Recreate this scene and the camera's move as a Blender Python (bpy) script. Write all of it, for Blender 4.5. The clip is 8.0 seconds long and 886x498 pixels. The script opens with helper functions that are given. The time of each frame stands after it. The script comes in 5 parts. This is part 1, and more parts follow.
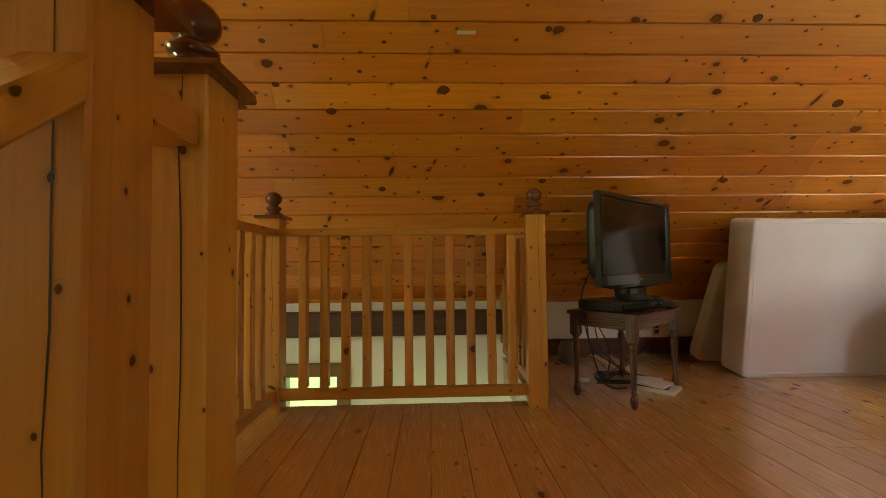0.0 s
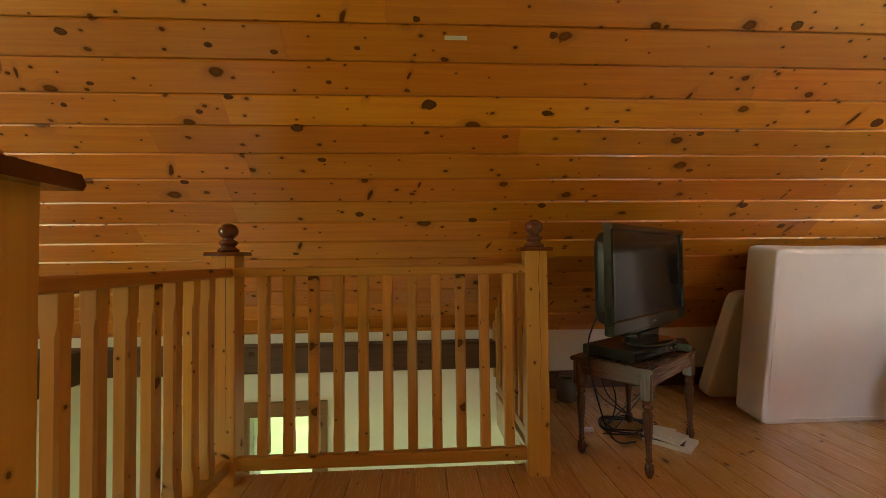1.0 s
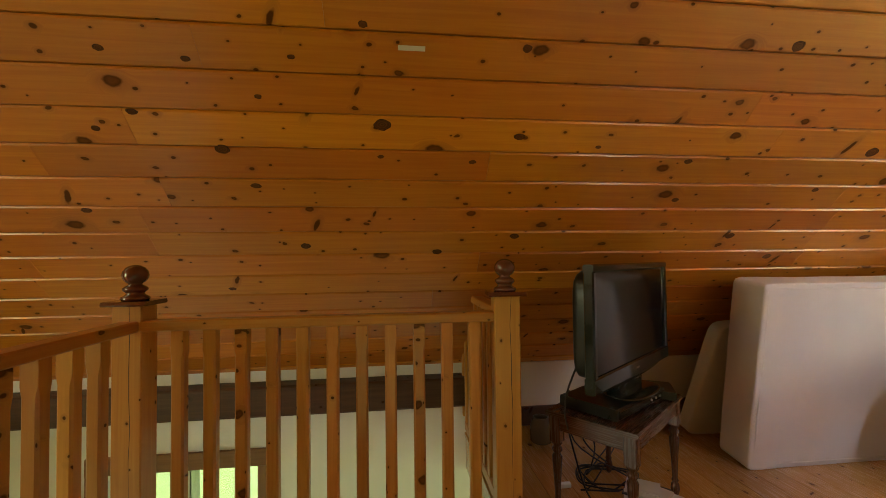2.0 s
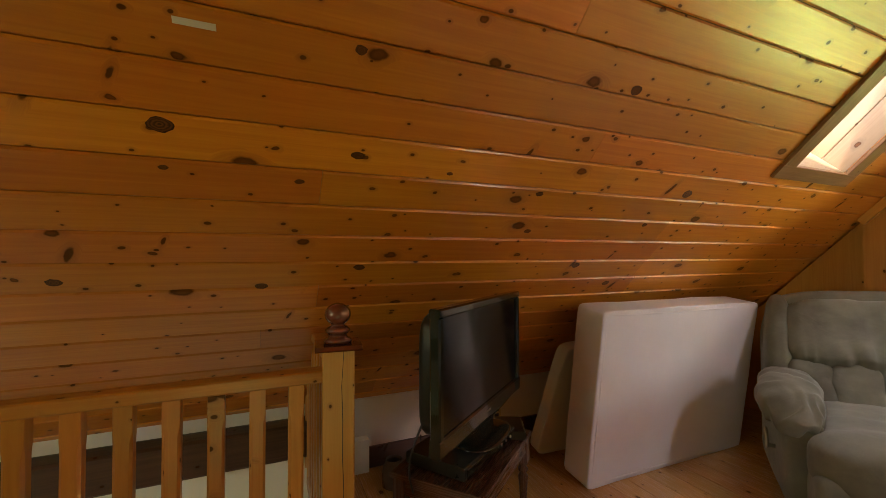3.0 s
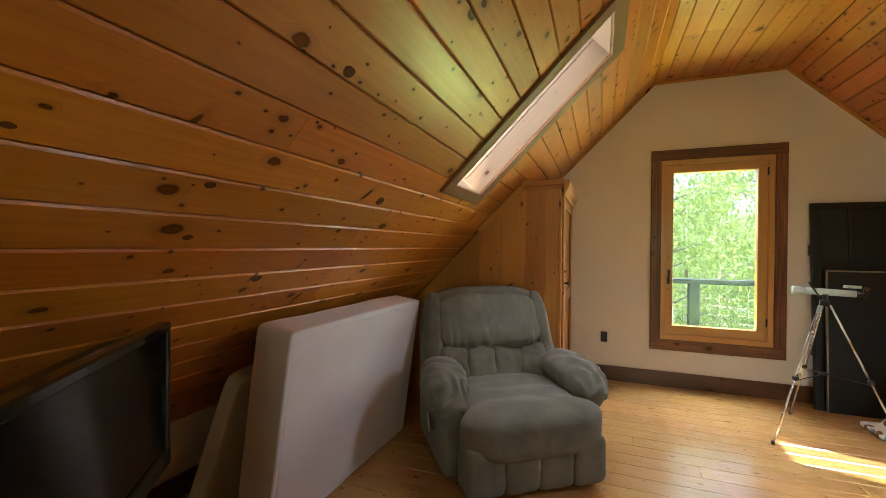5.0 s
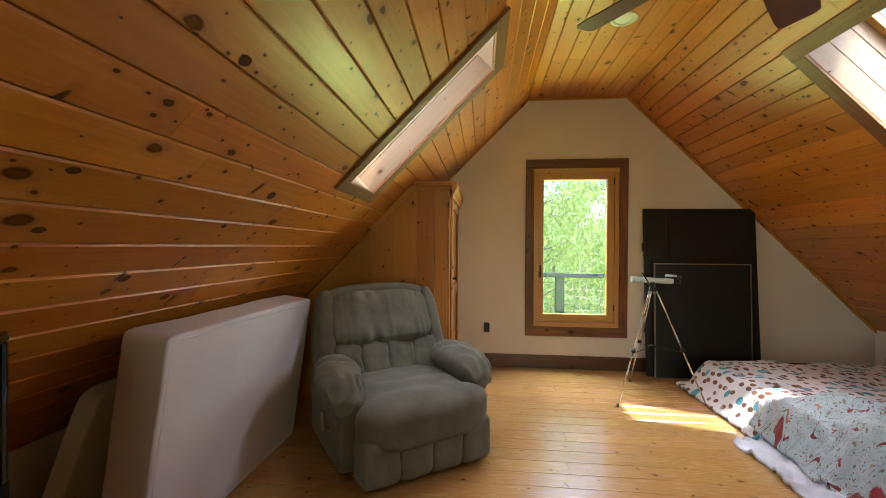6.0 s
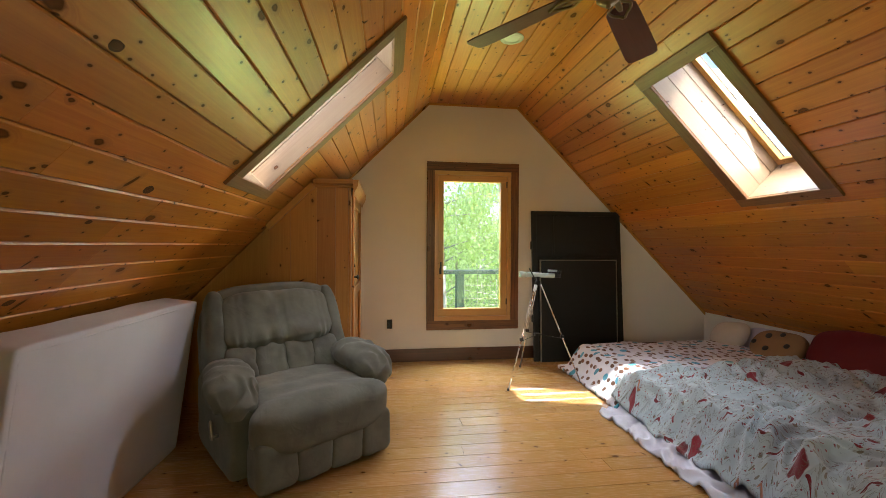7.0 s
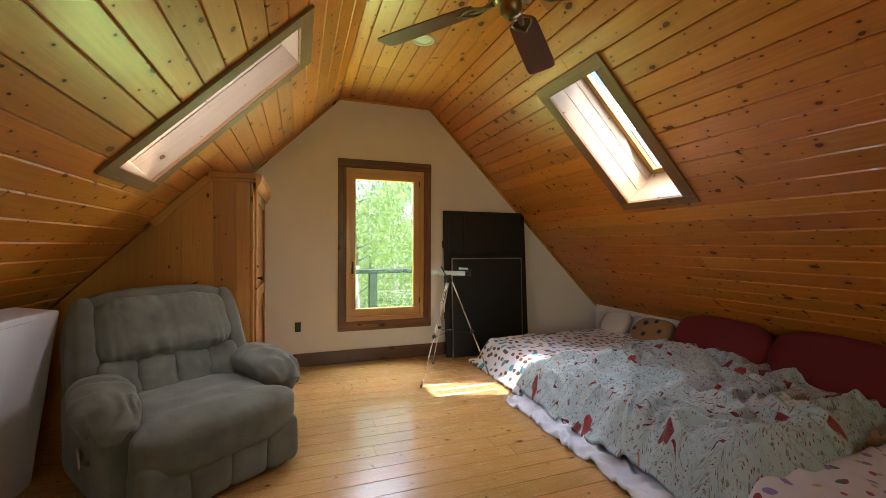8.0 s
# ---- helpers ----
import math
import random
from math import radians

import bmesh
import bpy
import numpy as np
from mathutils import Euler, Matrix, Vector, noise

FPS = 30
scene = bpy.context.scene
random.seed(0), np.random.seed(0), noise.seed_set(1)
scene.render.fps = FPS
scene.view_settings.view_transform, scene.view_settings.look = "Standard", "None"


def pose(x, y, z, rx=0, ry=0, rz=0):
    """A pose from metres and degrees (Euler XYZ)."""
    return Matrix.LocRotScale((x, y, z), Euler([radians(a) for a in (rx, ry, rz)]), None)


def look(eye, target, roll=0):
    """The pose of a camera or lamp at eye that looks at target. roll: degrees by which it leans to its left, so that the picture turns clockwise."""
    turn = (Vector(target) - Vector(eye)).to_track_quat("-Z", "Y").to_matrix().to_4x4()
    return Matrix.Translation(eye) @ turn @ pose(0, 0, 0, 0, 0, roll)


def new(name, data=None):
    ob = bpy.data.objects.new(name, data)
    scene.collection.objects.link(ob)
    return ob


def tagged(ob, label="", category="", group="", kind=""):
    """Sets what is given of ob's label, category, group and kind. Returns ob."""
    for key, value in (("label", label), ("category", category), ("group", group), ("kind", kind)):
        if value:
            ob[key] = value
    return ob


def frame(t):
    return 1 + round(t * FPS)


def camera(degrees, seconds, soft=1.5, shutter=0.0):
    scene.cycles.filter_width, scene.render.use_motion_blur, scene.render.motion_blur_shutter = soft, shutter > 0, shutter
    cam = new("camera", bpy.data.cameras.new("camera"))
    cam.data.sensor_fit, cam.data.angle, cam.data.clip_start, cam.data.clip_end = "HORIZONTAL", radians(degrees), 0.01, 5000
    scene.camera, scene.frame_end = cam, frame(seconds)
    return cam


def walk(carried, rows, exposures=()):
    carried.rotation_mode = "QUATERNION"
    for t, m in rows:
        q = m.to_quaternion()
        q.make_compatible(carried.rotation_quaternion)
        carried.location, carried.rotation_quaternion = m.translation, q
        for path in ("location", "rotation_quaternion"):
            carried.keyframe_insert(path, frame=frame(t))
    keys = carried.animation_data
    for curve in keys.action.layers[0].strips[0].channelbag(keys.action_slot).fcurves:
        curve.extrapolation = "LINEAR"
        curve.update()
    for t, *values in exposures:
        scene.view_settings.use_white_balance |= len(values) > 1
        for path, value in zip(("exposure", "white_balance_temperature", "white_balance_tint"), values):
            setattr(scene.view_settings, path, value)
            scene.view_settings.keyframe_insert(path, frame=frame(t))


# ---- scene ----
cam = camera(95.1, 8.0, soft=0.85)
# seconds, x, y, z, yaw, pitch, roll
ROWS = [
    (0.0, 0.001, -0.110, 0.729, -1.87, 2.07, 0.68),
    (0.5, 0.017, 0.047, 0.812, -2.62, 1.98, 0.81),
    (1.0, 0.035, 0.180, 0.939, -3.22, 1.48, 0.66),
    (1.2, 0.020, 0.244, 0.955, -3.61, 1.92, 0.84),
    (2.3, 0.197, 0.484, 1.188, -9.99, 1.17, 0.38),
    (2.5, 0.247, 0.524, 1.225, -13.27, 1.21, 0.24),
    (3.0, 0.329, 0.651, 1.255, -23.81, 1.27, 0.21),
    (3.5, 0.400, 0.777, 1.322, -37.04, 0.74, -0.09),
    (4.0, 0.498, 0.858, 1.352, -49.13, 0.14, -0.37),
    (4.5, 0.565, 0.961, 1.354, -59.48, -0.24, -0.45),
    (6.0, 0.471, 1.017, 1.337, -84.41, -0.36, -0.36),
    (6.5, 0.416, 0.989, 1.330, -91.11, -0.36, -0.31),
    (7.0, 0.380, 0.972, 1.335, -97.55, -0.49, -0.31),
    (7.5, 0.371, 0.973, 1.339, -103.94, -0.61, -0.28),
    (8.0, 0.370, 0.957, 1.331, -109.59, -0.53, -0.22),
]
EXPOSURES = [(0.0, 2.38, 6850, 8), (2.5, 2.1, 6900, 15), (3.5, 1.92, 6550, 16), (4.5, 1.74, 6150, 12), (6.0, 1.62, 6050, 10), (8.0, 1.58, 5950, 9)]
walk(cam, [(t, pose(x, y, z, 90 + pitch, roll, yaw)) for t, x, y, z, yaw, pitch, roll in ROWS], EXPOSURES)

# ---- light ----
SUN_TRAVEL = Vector((0.38, 0.40, -1.0))  # the way the sunlight goes
world = bpy.data.worlds.new("world")
scene.world = world
world.use_nodes = True
wn = world.node_tree
sky = wn.nodes.new("ShaderNodeTexSky")
sky.sky_type, sky.sun_disc = "NISHITA", False
sky.sun_elevation = math.atan2(1.0, math.hypot(SUN_TRAVEL.x, SUN_TRAVEL.y))
sky.sun_rotation = math.atan2(-SUN_TRAVEL.x, -SUN_TRAVEL.y)
wn.links.new(sky.outputs[0], wn.nodes["Background"].inputs[0])
wn.nodes["Background"].inputs[1].default_value = 0.15

sun_data = bpy.data.lights.new("sun", "SUN")
sun_data.energy, sun_data.angle, sun_data.color = 4.0, radians(0.5), (1.0, 0.95, 0.86)
new("sun", sun_data).matrix_world = look((0, 0, 12), Vector((0, 0, 12)) + SUN_TRAVEL)


def window_lamp(name, eye, target, w, h, watts, color):
    data = bpy.data.lights.new(name, "AREA")
    data.shape, data.size, data.size_y, data.energy, data.color = "RECTANGLE", w, h, watts, color
    ob = new(name, data)
    ob.matrix_world = look(eye, target)
    return ob


# ---- the plan, in metres ----
A = 3.505            # slopes: |y| + z = A
ZC = 2.975           # flat part of the ceiling
YC = A - ZC
W = 5.04             # east gable wall
X0 = -4.0            # west end
KN, KS = 3.09, -3.0  # knee walls
PITCH = 0.1375       # width of a board
R2 = math.sqrt(0.5)
SK_N = (2.75, 3.25, 1.715, 2.545)  # skylight openings: x, x, z, z
SK_S = (2.65, 3.185, 1.72, 2.54)
SHAFT = 0.42

o = (SHAFT + 0.05) * R2
window_lamp("skylight_lamp_south", (2.92, -1.37 - o, 2.13 + o), (2.4, 1.7, 0.95), 0.50, 1.1, 5.5, (0.93, 0.98, 1.0))
window_lamp("skylight_lamp_north", (3.0, 1.37 + o, 2.13 + o), (3.1, -0.75, 0.1), 0.50, 1.1, 6.5, (0.95, 0.98, 1.0))
# lamp in an unseen west opening, added to light posts and left slope
window_lamp("unseen_west_lamp", (X0 - 0.15, -0.1, 1.3), (0, 0.1, 1.0), 1.1, 1.7, 9.5, (0.96, 1.0, 0.42))
# light of the sunlit lawn, coming up over the east window's sill
window_lamp("window_lamp_lawn", (W + 0.95, -0.65, 0.07), (W - 2.6, 0.8, 2.3), 2.6, 0.6, 66, (0.74, 1.0, 0.28))
# open sky above the deck, coming down through the east window
window_lamp("window_lamp_sky", (W + 1.0, -0.5, 3.25), (W - 1.2, 0.4, 0.3), 2.4, 1.0, 100, (0.9, 0.97, 1.0))
# fill lamp added outside, beside the window's view, towards box spring and slope
window_lamp("side_fill_lamp", (W + 2.0, -2.35, 1.4), (2.4, 2.2, 1.0), 1.4, 2.4, 48, (0.97, 1.0, 0.82))


# ---- materials ----
def mat(name):
    m = bpy.data.materials.new(name)
    m.use_nodes = True
    return m, m.node_tree.nodes, m.node_tree.links, m.node_tree.nodes["Principled BSDF"]


def mth(nt, op, a, b=None):
    n = nt.nodes.new("ShaderNodeMath")
    n.operation = op
    for i, v in enumerate((a, b)):
        if v is None:
            continue
        if isinstance(v, (int, float)):
            n.inputs[i].default_value = v
        else:
            nt.links.new(v, n.inputs[i])
    return n.outputs[0]


def ramp(nt, v, a, b, lo=0.0, hi=1.0):
    n = nt.nodes.new("ShaderNodeMapRange")
    n.inputs[1].default_value, n.inputs[2].default_value = a, b
    n.inputs[3].default_value, n.inputs[4].default_value = lo, hi
    nt.links.new(v, n.inputs[0])
    return n.outputs[0]


def mix(nt, f, a, b):
    n = nt.nodes.new("ShaderNodeMix")
    n.data_type = "RGBA"
    for s, v in ((n.inputs[0], f), (n.inputs[6], a), (n.inputs[7], b)):
        if isinstance(v, (int, float)):
            s.default_value = v
        elif isinstance(v, tuple):
            s.default_value = (*v, 1.0)
        else:
            nt.links.new(v, s)
    return n.outputs[2]


def mapped(nt, scale, source="UV"):
    tc = nt.nodes.new("ShaderNodeTexCoord")
    mp = nt.nodes.new("ShaderNodeMapping")
    mp.inputs["Scale"].default_value = scale
    nt.links.new(tc.outputs[source], mp.inputs[0])
    return mp.outputs[0]


def noise_of(nt, vec, scale, detail=3.0, rough=0.55, distort=0.0):
    n = nt.nodes.new("ShaderNodeTexNoise")
    n.inputs["Scale"].default_value, n.inputs["Detail"].default_value = scale, detail
    n.inputs["Roughness"].default_value, n.inputs["Distortion"].default_value = rough, distort
    nt.links.new(vec, n.inputs["Vector"])
    return n.outputs[0]


def bumped(nt, bsdf, height, strength, dist=0.01):
    n = nt.nodes.new("ShaderNodeBump")
    n.inputs["Strength"].default_value, n.inputs["Distance"].default_value = strength, dist
    nt.links.new(height, n.inputs["Height"])
    nt.links.new(n.outputs[0], bsdf.inputs["Normal"])


def wood(name, light, dark, rough=0.35, knots=1.0, spread=0.25, island=False, coat=0.0, density=5.2, knot_color=(0.055, 0.018, 0.005), coat_rough=0.16, relief=0.18):
    """Boards whose UV runs in metres along (u) and across (v) the grain."""
    m, nodes, links, bsdf = mat(name)
    nt = m.node_tree
    uv = mapped(nt, (1, 1, 1))
    wob = nodes.new("ShaderNodeTexNoise")
    wob.inputs["Scale"].default_value = 30.0
    links.new(uv, wob.inputs["Vector"])

    def knot_layer(scale, stretch, turn, r0, r1, power, share, ragged, shift):
        """Scattered ovals: (distance over radius, which cells are used); r0, r1 in metres across the board."""
        mp = nodes.new("ShaderNodeMapping")
        mp.inputs["Rotation"].default_value = (0, 0, turn)
        mp.inputs["Location"].default_value = (shift, shift * 0.37, 0)
        links.new(uv, mp.inputs[0])
        sq = nodes.new("ShaderNodeMapping")
        sq.inputs["Scale"].default_value = (stretch, 1.0, 1.0)
        links.new(mp.outputs[0], sq.inputs[0])
        addv = nodes.new("ShaderNodeVectorMath")
        addv.operation = "MULTIPLY_ADD"
        addv.inputs[1].default_value = (ragged, ragged, 0.0)
        links.new(wob.outputs[1], addv.inputs[0])
        links.new(sq.outputs[0], addv.inputs[2])
        vor = nodes.new("ShaderNodeTexVoronoi")
        vor.voronoi_dimensions = "2D"
        vor.inputs["Scale"].default_value = scale
        links.new(addv.outputs[0], vor.inputs["Vector"])
        sep = nodes.new("ShaderNodeSeparateColor")
        links.new(vor.outputs["Color"], sep.inputs[0])
        rad = mth(nt, "ADD", mth(nt, "MULTIPLY", mth(nt, "POWER", sep.outputs[0], power), r1 * scale * knots), r0 * scale * knots + 0.001)
        return mth(nt, "DIVIDE", vor.outputs["Distance"], rad), mth(nt, "LESS_THAN", sep.outputs[1], share)

    core = halo = None
    for spec in ((density * 0.62, 0.62, 0.0, 0.0055, 0.0135, 2.3, 0.75, 0.014, 0.0),
                 (density * 1.45, 0.7, 0.1, 0.0025, 0.0040, 1.5, 0.5, 0.006, 5.3),
                 (density * 0.55, 0.30, 1.15, 0.0050, 0.0055, 1.5, 0.38, 0.010, 11.7)):
        rel, on = knot_layer(*spec)
        c, h = mth(nt, "MULTIPLY", ramp(nt, rel, 1.12, 0.78), on), mth(nt, "MULTIPLY", ramp(nt, rel, 2.6, 0.9), on)
        if core is None:
            core, halo, heart = c, h, mth(nt, "MULTIPLY", ramp(nt, rel, 0.75, 0.35), on)
        else:
            core, halo = mth(nt, "MAXIMUM", core, c), mth(nt, "MAXIMUM", halo, h)
    # grain bends round the knots
    comb = nodes.new("ShaderNodeCombineXYZ")
    suv = nodes.new("ShaderNodeSeparateXYZ")
    links.new(uv, suv.inputs[0])
    links.new(mth(nt, "MULTIPLY", suv.outputs[0], 0.9), comb.inputs[0])
    links.new(mth(nt, "ADD", mth(nt, "MULTIPLY", suv.outputs[1], 26.0), mth(nt, "MULTIPLY", halo, 1.6)), comb.inputs[1])
    grain = noise_of(nt, comb.outputs[0], 2.2, 6.0, 0.62, 0.6)
    fine_v = mapped(nt, (6, 240, 1))
    fine = noise_of(nt, fine_v, 1.0, 2.0)
    broad = noise_of(nt, mapped(nt, (0.8, 3.0, 1)), 1.3, 2.0)
    tone = mth(nt, "ADD", mth(nt, "MULTIPLY", ramp(nt, grain, 0.36, 0.68), 0.6), mth(nt, "MULTIPLY", ramp(nt, broad, 0.3, 0.7), 0.4))
    col = mix(nt, tone, dark, light)
    if island:
        geo = nodes.new("ShaderNodeNewGeometry")
        rnd = geo.outputs["Random Per Island"]
    else:
        inf = nodes.new("ShaderNodeObjectInfo")
        rnd = inf.outputs["Random"]
    hsv = nodes.new("ShaderNodeHueSaturation")
    links.new(col, hsv.inputs["Color"])
    links.new(ramp(nt, rnd, 0, 1, 1 - spread, 1 + spread * 0.75), hsv.inputs["Value"])
    links.new(ramp(nt, mth(nt, "FRACT", mth(nt, "MULTIPLY", rnd, 7.13)), 0, 1, 0.495, 0.508), hsv.inputs["Hue"])
    col = mix(nt, mth(nt, "MULTIPLY", halo, 0.38), hsv.outputs[0], tuple(c * 0.35 for c in dark))
    col = mix(nt, mth(nt, "MULTIPLY", core, 0.88), col, mix(nt, mth(nt, "MULTIPLY", heart, 0.6), knot_color, tuple(c * 2.6 for c in knot_color)))
    links.new(col, bsdf.inputs["Base Color"])
    links.new(ramp(nt, fine, 0.2, 0.8, rough - 0.07, rough + 0.1), bsdf.inputs["Roughness"])
    dull = mth(nt, "SUBTRACT", 1.0, mth(nt, "MULTIPLY", core, 0.85))
    links.new(mth(nt, "MULTIPLY", dull, coat), bsdf.inputs["Coat Weight"])
    links.new(mth(nt, "MULTIPLY", dull, 0.5), bsdf.inputs["Specular IOR Level"])
    bsdf.inputs["Coat Roughness"].default_value = coat_rough
    bumped(nt, bsdf, mth(nt, "ADD", mth(nt, "MULTIPLY", grain, 0.7), mth(nt, "SUBTRACT", mth(nt, "MULTIPLY", fine, 0.3), mth(nt, "MULTIPLY", core, 0.4))), relief, 0.004)
    return m


def plain(name, color, rough=0.6, metal=0.0, var=0.12, scale=6.0, bump=0.0, bump_scale=180.0, coat=0.0, sheen=0.0):
    m, nodes, links, bsdf = mat(name)
    nt = m.node_tree
    co = mapped(nt, (1, 1, 1), "Object")
    big = noise_of(nt, co, scale, 4.0)
    small = noise_of(nt, co, bump_scale, 3.0)
    f = mth(nt, "ADD", mth(nt, "MULTIPLY", ramp(nt, big, 0.25, 0.75), 0.75), mth(nt, "MULTIPLY", small, 0.25))
    links.new(mix(nt, f, tuple(c * (1 - var) for c in color), tuple(min(1, c * (1 + var)) for c in color)), bsdf.inputs["Base Color"])
    links.new(ramp(nt, big, 0.2, 0.8, max(0.02, rough - 0.08), min(1, rough + 0.08)), bsdf.inputs["Roughness"])
    bsdf.inputs["Metallic"].default_value = metal
    bsdf.inputs["Coat Weight"].default_value = coat
    bsdf.inputs["Sheen Weight"].default_value = sheen
    if bump:
        bumped(nt, bsdf, small, bump, 0.004)
    return m


def glass_mat(name):
    m, nodes, links, bsdf = mat(name)
    bsdf.inputs["Base Color"].default_value = (1, 1, 1, 1)
    bsdf.inputs["Transmission Weight"].default_value = 1.0
    bsdf.inputs["Roughness"].default_value = 0.0
    bsdf.inputs["IOR"].default_value = 1.45
    return m


M_SLOPE = wood("pine_ceiling", (0.62, 0.226, 0.018), (0.48, 0.136, 0.008), 0.36, 1.15, 0.17, island=True, coat_rough=0.24, coat=0.5, density=8.0)
M_FLOOR = wood("pine_floor", (0.55, 0.305, 0.100), (0.49, 0.252, 0.074), 0.24, 0.8, 0.10, coat=0.95, density=6.0, relief=0.05)
M_RAIL = wood("pine_rail", (0.56, 0.265, 0.045), (0.44, 0.165, 0.022), 0.36, 0.8, 0.15, coat=0.25, density=9.0)
M_PINE = wood("pine_closet", (0.54, 0.24, 0.048), (0.43, 0.165, 0.026), 0.34, 0.8, 0.14, coat=0.35, density=5.0)
M_SHAFT = wood("pine_shaft", (0.29, 0.195, 0.118), (0.235, 0.148, 0.084), 0.42, 0.7, 0.1, coat=0.1)
M_DARK = wood("stained_trim", (0.12, 0.042, 0.016), (0.06, 0.02, 0.008), 0.36, 0.9, 0.15, coat=0.2, density=7.0)
M_FRAME = wood("walnut_casing", (0.27, 0.11, 0.03), (0.055, 0.02, 0.007), 0.42, 0.9, 0.2, coat=0.05, density=6.0)
M_BEAM = wood("dark_beam", (0.10, 0.05, 0.022), (0.045, 0.02, 0.010), 0.6, 1.0, 0.15)
M_SASH = wood("pine_sash", (0.62, 0.35, 0.11), (0.52, 0.26, 0.07), 0.34, 0.4, 0.1, coat=0.3)
M_FINIAL = plain("red_brown_lacquer", (0.12, 0.032, 0.014), 0.2, var=0.25, scale=20.0, coat=0.6)
M_MAHOG = wood("mahogany", (0.10, 0.032, 0.012), (0.055, 0.017, 0.007), 0.25, 0.0, 0.1, coat=0.5)
M_WALL = plain("plaster", (0.80, 0.77, 0.71), 0.85, var=0.03, scale=2.0, bump=0.12, bump_scale=90.0)
M_WHITE = plain("white_paint", (0.78, 0.77, 0.72), 0.7, var=0.03)
M_GLASS = glass_mat("glass")
M_BOX = plain("box_spring_cloth", (0.70, 0.655, 0.70), 0.9, var=0.06, scale=4.0, bump=0.25, bump_scale=420.0, sheen=0.2)
M_PAD = plain("pad_cloth", (0.66, 0.66, 0.56), 0.9, var=0.06, scale=5.0, bump=0.2, bump_scale=300.0)


def suede():
    m = plain("microsuede", (0.148, 0.143, 0.110), 0.92, var=0.40, scale=7.0, sheen=0.14)
    nt = m.node_tree
    crumple = noise_of(nt, mapped(nt, (1.0, 1.0, 1.0), "Object"), 10.0, 2.0, 0.45, 1.0)
    ridge = mth(nt, "ABSOLUTE", mth(nt, "SUBTRACT", crumple, 0.5))
    bumped(nt, nt.nodes["Principled BSDF"], mth(nt, "ADD", mth(nt, "MULTIPLY", ridge, -1.6), mth(nt, "MULTIPLY", noise_of(nt, mapped(nt, (1, 1, 1)), 240.0, 2.0), 0.06)), 0.14, 0.02)
    return m


M_CHAIR = suede()
M_BLACK = plain("black_plastic", (0.012, 0.014, 0.014), 0.32, var=0.2, coat=0.2)
M_GLOSSB = plain("tv_bezel", (0.010, 0.016, 0.014), 0.14, var=0.1, coat=0.5)
M_SCREEN = plain("tv_screen", (0.006, 0.006, 0.007), 0.12, var=0.05)
M_PANEL = plain("black_panel", (0.005, 0.005, 0.005), 0.5, var=0.3, scale=3.0)
M_ALU = plain("aluminium", (0.72, 0.71, 0.68), 0.28, 1.0, var=0.06)
M_SILVER = plain("dull_edge", (0.30, 0.27, 0.22), 0.4, 0.8)
M_TUBE = plain("telescope_tube", (0.62, 0.74, 0.72), 0.25, var=0.04, coat=0.4)
M_RED = plain("red_cotton", (0.13, 0.005, 0.006), 0.88, var=0.15, bump=0.15, bump_scale=200.0)
M_BRONZE = plain("antique_brass", (0.26, 0.18, 0.09), 0.34, 0.85, var=0.25)
M_BLADE = wood("fan_blade_wood", (0.15, 0.045, 0.028), (0.10, 0.029, 0.018), 0.38, 0.0, 0.08)
M_PLATE = plain("brown_plate", (0.02, 0.014, 0.010), 0.4)
M_IVORY = plain("ivory_plate", (0.62, 0.55, 0.34), 0.5)
M_IRON = plain("dark_green_paint", (0.008, 0.019, 0.022), 0.5)
M_GRASS = plain("grass", (0.10, 0.16, 0.032), 0.9, var=0.35, scale=0.8, bump=0.4, bump_scale=12.0)
M_BARK = plain("bark", (0.42, 0.39, 0.34), 0.9, var=0.3, scale=3.0)
M_CABLE = plain("cable", (0.01, 0.01, 0.01), 0.5)
M_PAPER = plain("paper", (0.62, 0.60, 0.56), 0.8)


def leaf_mat(name, color):
    m, nodes, links, bsdf = mat(name)
    nt = m.node_tree
    geo = nodes.new("ShaderNodeNewGeometry")
    f = geo.outputs["Random Per Island"]
    links.new(mix(nt, f, tuple(c * 0.7 for c in color), tuple(c * 1.35 for c in color)), bsdf.inputs["Base Color"])
    bsdf.inputs["Roughness"].default_value = 0.5
    bsdf.inputs["Transmission Weight"].default_value = 0.0
    tr = nodes.new("ShaderNodeBsdfTranslucent")
    tr.inputs[0].default_value = (color[0] * 2.4, color[1] * 2.2, color[2] * 1.2, 1)
    ms = nodes.new("ShaderNodeMixShader")
    ms.inputs[0].default_value = 0.45
    links.new(bsdf.outputs[0], ms.inputs[1])
    links.new(tr.outputs[0], ms.inputs[2])
    links.new(ms.outputs[0], nodes["Material Output"].inputs[0])
    return m


M_LEAF = leaf_mat("leaf", (0.29, 0.38, 0.19))


# ---- mesh helpers ----
def uvl(bm):
    return bm.loops.layers.uv.verify()


